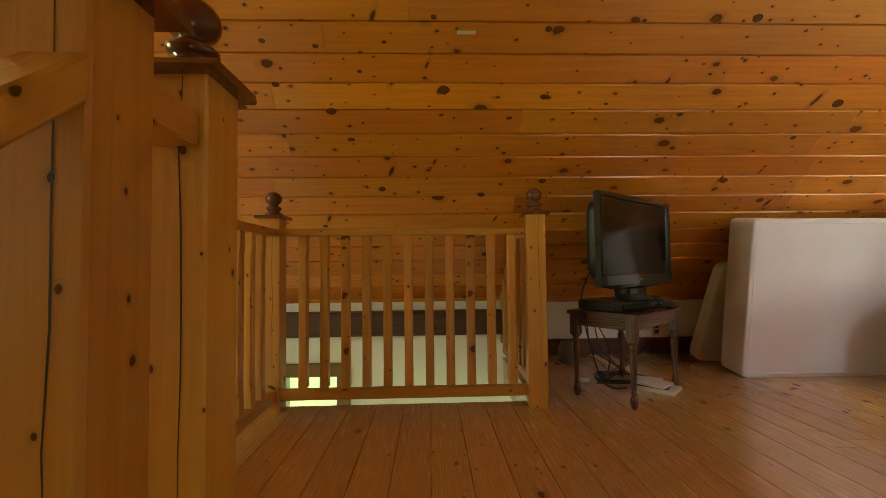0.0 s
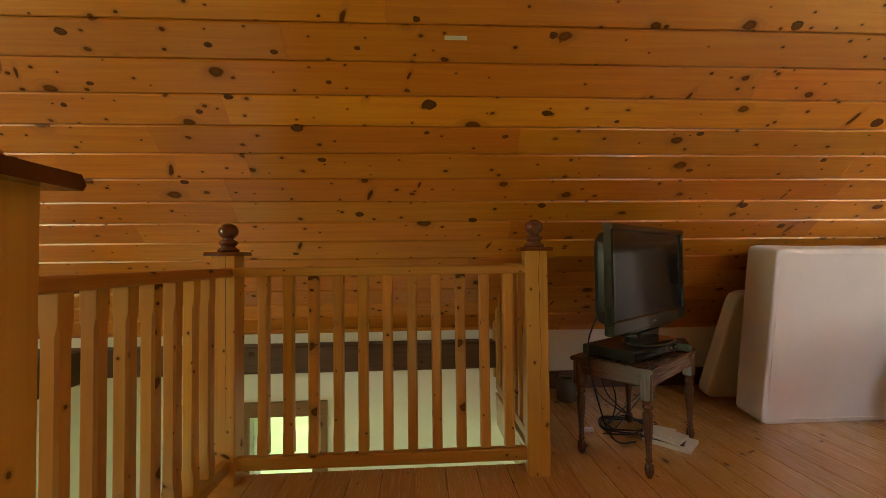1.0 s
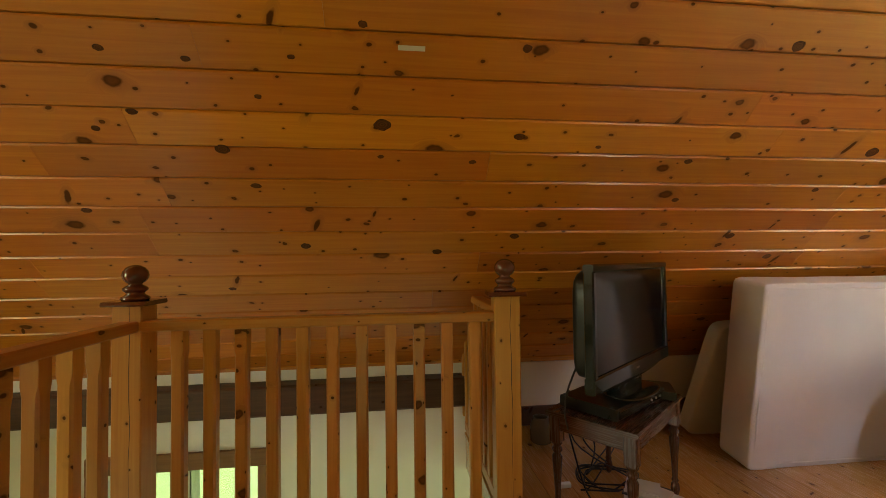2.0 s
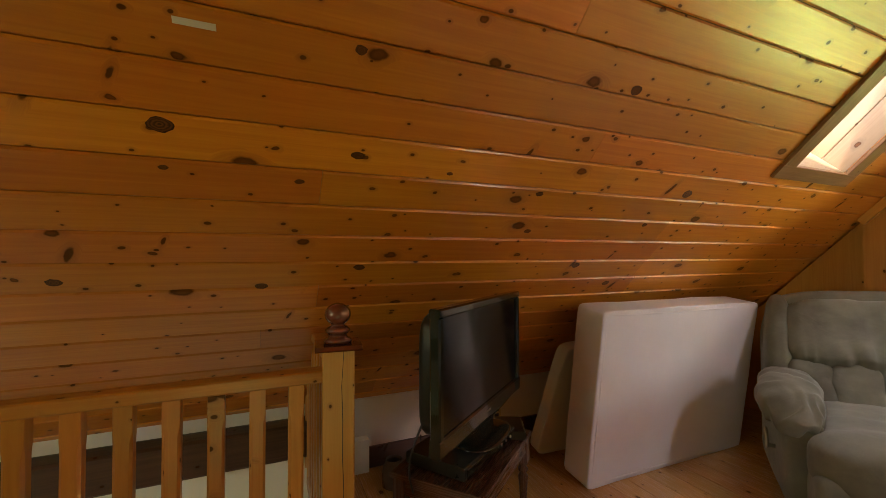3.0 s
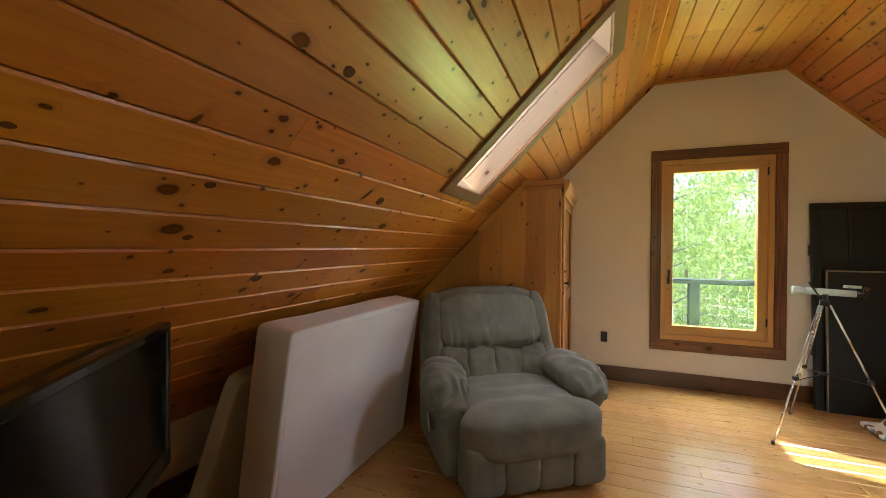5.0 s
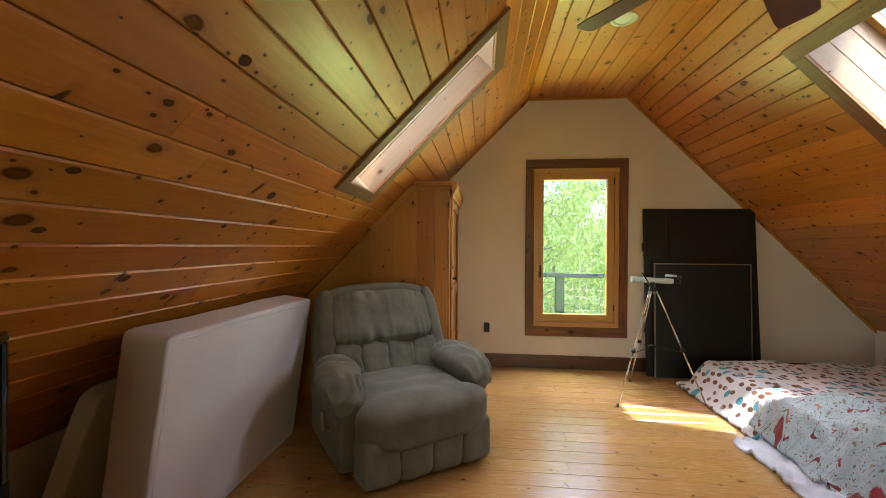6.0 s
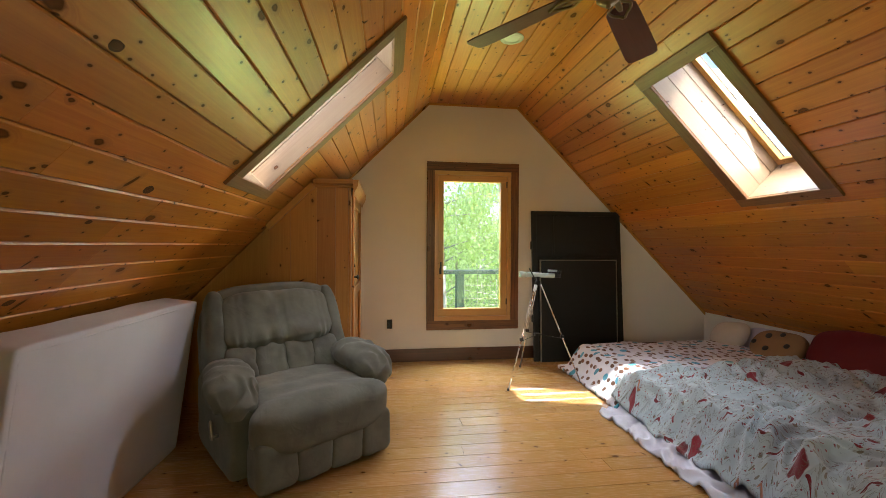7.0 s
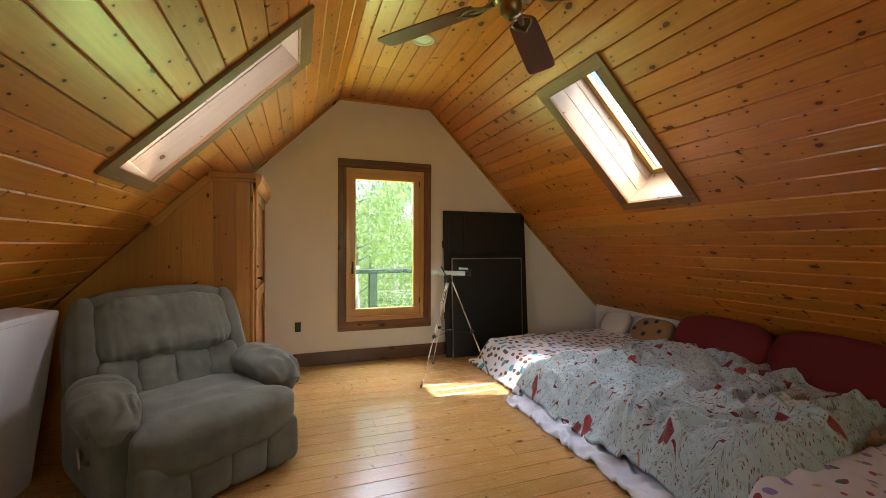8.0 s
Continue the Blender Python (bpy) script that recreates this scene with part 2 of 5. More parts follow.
def extrude(bm, prof, u0, u1, m=None, mi=0, uo=None, vo=None):
    """A closed profile of (v, w) run from u0 to u1; m takes (u, v, w) to its place."""
    m = m or Matrix()
    uo = random.uniform(0, 40) if uo is None else uo
    vo = random.uniform(0, 40) if vo is None else vo
    lay = uvl(bm)
    n = len(prof)
    ring = [[bm.verts.new(m @ Vector((u, v, w))) for v, w in prof] for u in (u0, u1)]
    run = [0.0]
    for i in range(n):
        a, b = prof[i], prof[(i + 1) % n]
        run.append(run[-1] + math.hypot(b[0] - a[0], b[1] - a[1]))
    for i in range(n):
        j = (i + 1) % n
        f = bm.faces.new((ring[0][i], ring[1][i], ring[1][j], ring[0][j]))
        f.material_index = mi
        for lp, (u, v) in zip(f.loops, ((u0, run[i]), (u1, run[i]), (u1, run[i + 1]), (u0, run[i + 1]))):
            lp[lay].uv = (u + uo, v + vo)
    for k in (0, 1):
        f = bm.faces.new(ring[k] if k else ring[k][::-1])
        f.material_index = mi
        for lp in f.loops:
            i = ring[k].index(lp.vert)
            lp[lay].uv = (prof[i][0] * 0.2 + uo, prof[i][1] + vo)
    return bm


def rect(v0, v1, w0, w1, c=0.003):
    """A rectangle with its corners taken off."""
    return [(v0 + c, w0), (v1 - c, w0), (v1, w0 + c), (v1, w1 - c), (v1 - c, w1), (v0 + c, w1), (v0, w1 - c), (v0, w0 + c)]


AX = {"x": Matrix(((1, 0, 0, 0), (0, 1, 0, 0), (0, 0, 1, 0), (0, 0, 0, 1))),
      "y": Matrix(((0, 0, 1, 0), (1, 0, 0, 0), (0, 1, 0, 0), (0, 0, 0, 1))),
      "z": Matrix(((0, 1, 0, 0), (0, 0, 1, 0), (1, 0, 0, 0), (0, 0, 0, 1)))}


def block(bm, x0, x1, y0, y1, z0, z1, along="x", c=0.003, m=None, mi=0):
    """A board with eased edges, its grain along the axis named."""
    m = m or Matrix()
    if along == "x":
        return extrude(bm, rect(y0, y1, z0, z1, c), x0, x1, m @ AX["x"], mi)
    if along == "y":
        return extrude(bm, rect(z0, z1, x0, x1, c), y0, y1, m @ AX["y"], mi)
    return extrude(bm, rect(x0, x1, y0, y1, c), z0, z1, m @ AX["z"], mi)


def lathe(bm, prof, m=None, n=20, mi=0):
    """Turned round z: prof is a list of (radius, z) from below."""
    m = m or Matrix()
    lay = uvl(bm)
    rings = []
    for r, z in prof:
        rings.append([bm.verts.new(m @ Vector((r * math.cos(2 * math.pi * i / n), r * math.sin(2 * math.pi * i / n), z))) for i in range(n)])
    for a in range(len(rings) - 1):
        for i in range(n):
            j = (i + 1) % n
            f = bm.faces.new((rings[a][i], rings[a][j], rings[a + 1][j], rings[a + 1][i]))
            f.smooth, f.material_index = True, mi
            for lp, (k, q) in zip(f.loops, ((i, a), (i + 1, a), (i + 1, a + 1), (i, a + 1))):
                lp[lay].uv = (prof[q][1], k / n * 0.3)
    for ring, flip in ((rings[0], True), (rings[-1], False)):
        f = bm.faces.new(ring[::-1] if flip else ring)
        f.material_index = mi
    return bm


def tube(bm, a, b, r, n=10, mi=0, r2=None):
    a, b = Vector(a), Vector(b)
    q = (b - a).to_track_quat("Z", "Y").to_matrix().to_4x4()
    return lathe(bm, [(r, 0), (r if r2 is None else r2, (b - a).length)], Matrix.Translation(a) @ q, n, mi)


def cushion(bm, size, m=None, power=4.0, n=14, shape=None, mi=0):
    """A soft block: a cube drawn towards a superellipsoid; shape(p, d) moves each point, p in -1..1."""
    m = m or Matrix()
    lay = uvl(bm)
    seen = {}
    sx, sy, sz = (s / 2 for s in size)

    def vert(p):
        key = tuple(round(c, 5) for c in p)
        if key not in seen:
            d = Vector(p)
            k = (abs(d.x) ** power + abs(d.y) ** power + abs(d.z) ** power) ** (1 / power)
            q = d / k
            w = Vector((q.x * sx, q.y * sy, q.z * sz))
            if shape:
                w = shape(q, w)
            seen[key] = bm.verts.new(m @ w)
        return seen[key]

    def warp(c):
        return math.copysign(abs(c) ** 0.85, c)

    for axis in range(3):
        for sgn in (-1, 1):
            for i in range(n):
                for j in range(n):
                    quad = []
                    for di, dj in ((0, 0), (1, 0), (1, 1), (0, 1)):
                        a, b = warp(-1 + 2 * (i + di) / n), warp(-1 + 2 * (j + dj) / n)
                        p = [0, 0, 0]
                        p[axis], p[(axis + 1) % 3], p[(axis + 2) % 3] = sgn, a, b
                        quad.append((vert(p), (a, b)))
                    vs = [v for v, _ in quad]
                    f = bm.faces.new(vs if sgn > 0 else vs[::-1])
                    f.smooth, f.material_index = True, mi
                    for lp in f.loops:
                        u = dict((v, k) for v, k in quad)[lp.vert]
                        lp[lay].uv = (u[0] * sx, u[1] * sy)
    return bm


def part(name, bm, material, parent=None, label=""):
    """One mesh object from a bmesh, under a thing or a part."""
    me = bpy.data.meshes.new(name)
    bm.to_mesh(me)
    bm.free()
    for mt in material if isinstance(material, (list, tuple)) else (material,):
        me.materials.append(mt)
    ob = new(name, me)
    if parent is not None:
        ob.parent = parent
    if label:
        tagged(ob, label)
    return ob


def thing(name, label, category, m=None, group="", kind=""):
    ob = new(name)
    ob.matrix_world = m or Matrix()
    return tagged(ob, label, category, group, kind)


def structure(name, bm, material, label, category):
    return tagged(part(name, bm, material), label, category, kind="structure")


B = bmesh.new


def curve_tube(name, pts, r, material, parent=None, label=""):
    """A bent round cord through the points, as a mesh."""
    bm = B()
    lay = uvl(bm)
    fine = []
    pts = [Vector(p) for p in pts]
    for i in range(len(pts) - 1):
        p0, p1, p2, p3 = pts[max(i - 1, 0)], pts[i], pts[i + 1], pts[min(i + 2, len(pts) - 1)]
        for k in range(6):
            t = k / 6
            fine.append(0.5 * ((2 * p1) + (p2 - p0) * t + (2 * p0 - 5 * p1 + 4 * p2 - p3) * t * t + (3 * p1 - p0 - 3 * p2 + p3) * t ** 3))
    fine.append(pts[-1])
    rings = []
    for i, p in enumerate(fine):
        d = (fine[min(i + 1, len(fine) - 1)] - fine[max(i - 1, 0)]).normalized()
        q = d.to_track_quat("Z", "Y")
        rings.append([bm.verts.new(p + q @ Vector((r * math.cos(a * math.pi / 3), r * math.sin(a * math.pi / 3), 0))) for a in range(6)])
    for a, b in zip(rings, rings[1:]):
        for i in range(6):
            f = bm.faces.new((a[i], a[(i + 1) % 6], b[(i + 1) % 6], b[i]))
            f.smooth = True
    bm.faces.new(rings[0][::-1]), bm.faces.new(rings[-1])
    return part(name, bm, material, parent, label)


# ---- structure: sloped ceilings, roof, walls, floor ----
def slope_matrix(side):
    """(u, v, w) to x, up the slope, into the room; side 1 north, -1 south; v = 0 at z = 0."""
    return Matrix(((1, 0, 0, 0), (0, -R2 * side, -R2 * side, A * side), (0, R2, -R2, 0), (0, 0, 0, 1)))


def board_profile(v0, v1):
    """Tongue-and-groove board, its face at w = 0, with eased long edges."""
    c = 0.006
    return [(v0, -0.018), (v1, -0.018), (v1, -c), (v1 - c, 0), (v0 + c, 0), (v0, -c)]


def knot_mat():
    m, nodes, links, bsdf = mat("knot_wood")
    nt = m.node_tree
    vm = nodes.new("ShaderNodeVectorMath")
    vm.operation = "LENGTH"
    uv = mapped(nt, (1, 1, 1))
    links.new(uv, vm.inputs[0])
    w = mth(nt, "ADD", vm.outputs["Value"], mth(nt, "MULTIPLY", noise_of(nt, uv, 3.0), 0.35))
    rings = mth(nt, "SINE", mth(nt, "MULTIPLY", w, 20.0))
    col = mix(nt, ramp(nt, rings, -1, 1), (0.05, 0.017, 0.006), (0.15, 0.055, 0.015))
    links.new(mix(nt, ramp(nt, w, 0.95, 1.15), col, (0.02, 0.008, 0.004)), bsdf.inputs["Base Color"])
    bsdf.inputs["Roughness"].default_value = 0.5
    bsdf.inputs["Specular IOR Level"].default_value = 0.15
    return m


M_KNOT = knot_mat()
# the largest knots of the north slope: x, height, half-width in mm
BIG_KNOTS = [(-1.27, 1.789, 27), (-0.76, 1.763, 19), (-0.52, 1.747, 17), (-0.2, 1.761, 15), (-1.27, 1.655, 18), (-0.33, 1.667, 14),
             (-1.42, 1.592, 16), (-0.75, 1.621, 23), (-0.89, 1.575, 17), (0.08, 1.604, 36), (0.6, 1.58, 27), (0.93, 1.554, 15),
             (-0.5, 1.525, 30), (0.07, 1.511, 15), (0.43, 1.499, 18), (0.03, 1.835, 17), (0.56, 1.803, 20), (1.35, 1.513, 21),
             (2.18, 1.556, 35), (1.52, 1.84, 29), (1.39, 1.372, 20), (2.06, 1.416, 20), (-0.28, 1.181, 27), (-1.09, 1.324, 24),
             (0.32, 1.15, 27), (-0.67, 0.981, 22), (0.68, 1.219, 27), (2.11, 1.11, 29), (1.8, 1.215, 28), (-0.42, 1.412, 24)]


def sloped_boards(name, side, hole, label, knots=()):
    bm = B()
    m = slope_matrix(side)
    x0, x1, za, zb = hole
    va, vb = za / R2, zb / R2
    low = (A - (KN if side > 0 else -KS)) / R2
    top = ZC / R2
    first = 1.725 / R2 - 14 * PITCH
    v = first
    while v < top:
        lo, hi = max(v, low), min(v + PITCH - 0.0025, top)
        if hi - lo > 0.01:
            spans = [(X0, W, lo, hi)]
            if lo < vb and hi > va:
                spans = [(X0, x0, lo, hi), (x1, W, lo, hi)]
                if va - lo > 0.02:
                    spans.append((x0, x1, lo, va - 0.001))
                if hi - vb > 0.02:
                    spans.append((x0, x1, vb + 0.001, hi))
            for s0, s1, b0, b1 in spans:
                cuts = [s0]
                while s1 - cuts[-1] > 3.6:
                    cuts.append(cuts[-1] + random.uniform(1.4, 3.4))
                cuts.append(s1)
                for a, b in zip(cuts, cuts[1:]):
                    extrude(bm, board_profile(b0, b1), a + 0.0006, b - 0.0006, m)
        v += PITCH
    lay = uvl(bm)
    for x, z, r in knots:
        # a large knot, flush in its board
        e = random.uniform(0.55, 0.8)
        c = Vector((x, z / R2))
        ring = []
        for k in range(14):
            a = 2 * math.pi * k / 14
            g = r * 0.00085 * random.uniform(0.9, 1.1)
            ring.append(bm.verts.new(m @ Vector((c.x + g * math.cos(a), c.y + e * g * math.sin(a), 0.0005))))
        f = bm.faces.new(ring)
        f.material_index = 1
        for k, lp in enumerate(f.loops):
            lp[lay].uv = (math.cos(2 * math.pi * k / 14), math.sin(2 * math.pi * k / 14))
    bmesh.ops.recalc_face_normals(bm, faces=bm.faces[:])
    return structure(name, bm, (M_SLOPE, M_KNOT), label, "ceiling")


sloped_boards("ceiling_north", 1, SK_N, "sloped ceiling of lacquered knotty pine boards", BIG_KNOTS)
sloped_boards("ceiling_south", -1, SK_S, "sloped ceiling of lacquered knotty pine boards")

bm = B()
y = -YC
while y < YC - 0.02:
    hi = min(y + PITCH - 0.0025, YC)
    cuts = [X0, X0 + random.uniform(1.5, 3), random.uniform(1.0, 2.6), random.uniform(2.9, 4.2), W]
    for a, b in zip(cuts, cuts[1:]):
        extrude(bm, board_profile(y, hi), a + 0.0006, b - 0.0006, Matrix(((1, 0, 0, 0), (0, 1, 0, 0), (0, 0, -1, ZC), (0, 0, 0, 1))))
    y += PITCH
bmesh.ops.recalc_face_normals(bm, faces=bm.faces[:])
structure("ceiling_flat", bm, M_SLOPE, "flat strip of knotty pine ceiling at the ridge", "ceiling")


def roof(name, side, hole):
    """The roof behind the boards, with the skylight's shaft through it."""
    bm = B()
    m = slope_matrix(side)
    x0, x1, za, zb = hole
    e = 0.016
    x0, x1, va, vb = x0 - e, x1 + e, za / R2 - e, zb / R2 + e
    lo, hi = -0.5, A / R2
    w0, w1 = -SHAFT - 0.02, -0.021
    for a, b, c, d in ((X0 - 0.2, x0, lo, hi), (x1, W + 0.25, lo, hi), (x0, x1, lo, va), (x0, x1, vb, hi)):
        extrude(bm, [(c, w0), (d, w0), (d, w1), (c, w1)], a, b, m)
    bmesh.ops.recalc_face_normals(bm, faces=bm.faces[:])
    return structure(name, bm, M_BEAM, "roof above the boards", "roof")


roof("roof_north", 1, SK_N)
roof("roof_south", -1, SK_S)


def skylight(name, side, hole, label):
    m = slope_matrix(side)
    x0, x1, za, zb = hole
    va, vb = za / R2, zb / R2
    sk = tagged(thing(name, label, "skylight"), kind="structure")
    # the shaft's lining boards
    for a, b in ((x0 - 0.014, x0), (x1, x1 + 0.014)):
        n = 3
        for k in range(n):
            bm = B()
            wa, wb = -SHAFT + SHAFT * k / n + 0.001, -SHAFT + SHAFT * (k + 1) / n - 0.001
            extrude(bm, rect(wa, wb, -b, -a, 0.002), va, vb, m @ Matrix(((0, 0, -1, 0), (1, 0, 0, 0), (0, 1, 0, 0), (0, 0, 0, 1))))
            bmesh.ops.recalc_face_normals(bm, faces=bm.faces[:])
            part("shaft_board", bm, M_SHAFT, sk)
    for a, b in ((va - 0.014, va), (vb, vb + 0.014)):
        bm = B()
        extrude(bm, rect(a, b, -SHAFT, -0.001, 0.002), x0 - 0.014, x1 + 0.014, m)
        bmesh.ops.recalc_face_normals(bm, faces=bm.faces[:])
        part("shaft_board", bm, M_SHAFT, sk)
    # casing on the ceiling
    t, wd = 0.02, 0.1
    for nm, a, b, c, d in (("casing", x0 - wd, x1 + wd, va - wd * 0.75, va), ("casing", x0 - wd, x1 + wd, vb, vb + wd)):
        bm = B()
        extrude(bm, rect(c, d, 0.0005, t), a, b, m)
        bmesh.ops.recalc_face_normals(bm, faces=bm.faces[:])
        part(nm, bm, M_CASING, sk, "brown stained casing board")
    for a, b in ((x0 - wd, x0), (x1, x1 + wd)):
        bm = B()
        extrude(bm, rect(-b, -a, 0.0005, t), va + 0.0005, vb - 0.0005, m @ Matrix(((0, -1, 0, 0), (1, 0, 0, 0), (0, 0, 1, 0), (0, 0, 0, 1))))
        bmesh.ops.recalc_face_normals(bm, faces=bm.faces[:])
        part("casing", bm, M_CASING, sk, "brown stained casing board")
    # sash at the top of the shaft
    s = 0.045
    for a, b, c, d in ((x0, x1, va, va + s), (x0, x1, vb - s, vb), (x0, x0 + s, va + s, vb - s), (x1 - s, x1, va + s, vb - s)):
        bm = B()
        extrude(bm, rect(c, d, -SHAFT + 0.015, -SHAFT + 0.055), a, b, m)
        bmesh.ops.recalc_face_normals(bm, faces=bm.faces[:])
        part("sash", bm, M_SASH, sk)
    bm = B()
    extrude(bm, [(va + 0.02, -SHAFT + 0.02), (vb - 0.02, -SHAFT + 0.02), (vb - 0.02, -SHAFT + 0.026), (va + 0.02, -SHAFT + 0.026)], x0 + 0.02, x1 - 0.02, m)
    bmesh.ops.recalc_face_normals(bm, faces=bm.faces[:])
    g = part("pane", bm, M_GLASS, sk)
    g.visible_shadow = False
    # unseen rim added above the roof, taller on the north to block sun
    h = SHAFT + (0.12 if side > 0 else 0.04)
    for a, b, c, d in ((x0 - 0.05, x0 - 0.002, va - 0.05, vb + 0.05), (x1 + 0.002, x1 + 0.05, va - 0.05, vb + 0.05), (x0, x1, va - 0.05, va - 0.002), (x0, x1, vb + 0.002, vb + 0.05)):
        bm = B()
        extrude(bm, rect(c, d, -h, -SHAFT - 0.022, 0.002), a, b, m)
        bmesh.ops.recalc_face_normals(bm, faces=bm.faces[:])
        part("curb", bm, M_BEAM, sk, "dark unseen rim outside, added to block sun")
    return sk


M_CASING = wood("brown_casing", (0.26, 0.122, 0.038), (0.16, 0.066, 0.02), 0.5, 0.5, 0.1, coat=0.0)
skylight("skylight_1", 1, SK_N, "skylight in the north slope with a pine-lined shaft")
skylight("skylight_2", -1, SK_S, "skylight in the south slope with a pine-lined shaft")

# knee walls and what stands below the floor
FL, LOW = -0.22, -2.75
bm = B()
block(bm, 0.56, W, KN, KN + 0.12, 0, A - KN, c=0)
structure("wall_north", bm, M_WALL, "low white plaster knee wall under the slope", "wall")
bm = B()
block(bm, X0, W, KS - 0.12, KS, 0, A + KS, c=0)
structure("wall_south", bm, M_WALL, "low white plaster knee wall behind the beds", "wall")

# north wall by the stair void: white strip, log beam, lower wall with window openings
VW = -2.16
bm = B()
block(bm, X0, 0.56, KN - 0.02, KN + 0.12, 0.37, A - KN + 0.02, c=0)
w0, w1, w2, w3, wz0, wz1 = -1.56, -1.20, -1.13, -0.71, -1.5, -0.115
for a, b, c, d in ((X0, w0, LOW, 0.19), (w3, 0.9, LOW, 0.19), (w0, w3, wz1, 0.19), (w0, w3, LOW, wz0), (w1, w2, wz0, wz1)):
    block(bm, a, b, KN - 0.06, KN + 0.12, c, d, c=0)
structure("wall_north_lower", bm, M_WHITE, "white wall of the stair void with a window", "wall")
bm = B()
block(bm, X0, 0.56, KN - 0.14, KN - 0.02, 0.19, 0.37, "x", 0.012)
structure("wall_plate_beam", bm, M_BEAM, "dark weathered timber plate beam along the void", "beam")
bm = B()
block(bm, VW - 0.14, VW, 0.0, KN - 0.142, 0.16, 0.37, "y", 0.012)
structure("west_beam", bm, M_BEAM, "dark timber beam across the void", "beam")
bm = B()
block(bm, VW - 0.12, VW, -0.5, KN - 0.06, LOW, 0.16, c=0)
structure("wall_west_lower", bm, M_WHITE, "white wall of the stair void", "wall")

wl = tagged(thing("window_2", "lower window with a rough brown frame, grass outside", "window"), kind="structure")
for a, b, c, d, al in ((w0 - 0.1, w3 + 0.1, wz1, wz1 + 0.1, "x"), (w0 - 0.1, w0, wz0, wz1, "z"), (w3, w3 + 0.1, wz0, wz1, "z"), (w1, w2, wz0, wz1, "z")):
    bm = B()
    block(bm, a, b, KN - 0.085, KN - 0.061, c, d, al)
    part("window_frame", bm, M_CASING, wl)
for a, b in ((w0, w1), (w2, w3)):
    bm = B()
    block(bm, a, b, KN, KN + 0.006, wz0, wz1, c=0)
    g = part("pane", bm, M_GLASS, wl)
    g.visible_shadow = False

# gable wall with the window's opening
WY, WZ0, WZ1 = 0.47, 0.452, 2.212
bm = B()
for a, b, c, d in ((-3.6, -WY, -0.2, 3.6), (WY, 3.6, -0.2, 3.6), (-WY, WY, -0.2, WZ0), (-WY, WY, WZ1, 3.6)):
    block(bm, W, W + 0.2, a, b, c, d, "y", 0)
structure("wall_east", bm, M_WALL, "cream plaster gable wall", "wall")
# the opening is unseen, added to let the west lamp in
bm = B()
for a, b, c, d in ((-3.6, -0.7, LOW, 3.6), (0.5, 3.6, LOW, 3.6), (-0.7, 0.5, LOW, 0.43), (-0.7, 0.5, 2.19, 3.6)):
    block(bm, X0 - 0.2, X0, a, b, c, d, "y", 0)
structure("wall_west", bm, M_WALL, "plain plaster gable wall", "wall")

# pine cove where the slopes meet the gable
for side, nm in ((1, "trim_north"), (-1, "trim_south")):
    bm = B()
    extrude(bm, rect(0.6, ZC / R2, 0.0005, 0.022), W - 0.018, W - 0.0005, slope_matrix(side) )
    bmesh.ops.recalc_face_normals(bm, faces=bm.faces[:])
    structure(nm, bm, M_RAIL, "thin pine strip along the gable", "trim")
bm = B()
block(bm, W - 0.018, W - 0.0005, -YC, YC, ZC - 0.024, ZC - 0.0005, "y")
structure("trim_top", bm, M_RAIL, "thin pine strip along the gable", "trim")

# baseboards
bm = B()
block(bm, W - 0.02, W - 0.0005, -2.97, 1.28, 0.0, 0.145, "y")
structure("baseboard_east", bm, M_DARK, "dark stained baseboard", "baseboard")
bm = B()
block(bm, 0.60, W, KN - 0.02, KN - 0.0005, 0.0, 0.125)
structure("baseboard_north", bm, M_DARK, "dark stained baseboard", "baseboard")
bm = B()
block(bm, X0, W - 0.03, KS + 0.0005, KS + 0.02, 0.0, 0.125)
structure("baseboard_south", bm, M_DARK, "dark stained baseboard", "baseboard")

# floor: slabs round the openings
SX0, SX1, SY1 = -0.42, 0.52, 0.55   # stair opening: x, x, its north edge
SUB = -0.021
bm = B()
for a, b, c, d in ((0.56, W, KS, KN), (SX1, 0.56, KS, 2.04), (-0.95, SX1, SY1, 2.04), (-0.95, SX0, KS, SY1), (X0, -0.95, KS, 0.3)):
    block(bm, a, b, c, d, FL, SUB, "y", 0)
floor = structure("floor", bm, M_FLOOR, "wide varnished pine plank floor", "floor")
bm = B()
block(bm, X0 - 0.2, W, KS - 0.3, KN + 0.1, LOW - 0.1, LOW, "y", 0)
structure("floor_lower", bm, M_FLOOR, "wooden floor of the storey below", "floor")

# stairs up from below
bm = B()
st = tagged(thing("stairs", "pine stairs coming up through the floor", "stairs"), kind="structure")
for k in range(1, 14):
    bm = B()
    block(bm, SX0, SX1, SY1 - 0.25 * k, SY1 - 0.25 * (k - 1) + 0.03, -0.19 * k - 0.03, -0.19 * k)
    part("tread", bm, M_FLOOR, st)
    bm = B()
    block(bm, SX0, SX1, SY1 - 0.25 * (k - 1) + 0.005, SY1 - 0.25 * (k - 1) + 0.02, -0.19 * k, -0.19 * (k - 1) - 0.031)
    part("riser", bm, M_FLOOR, st)


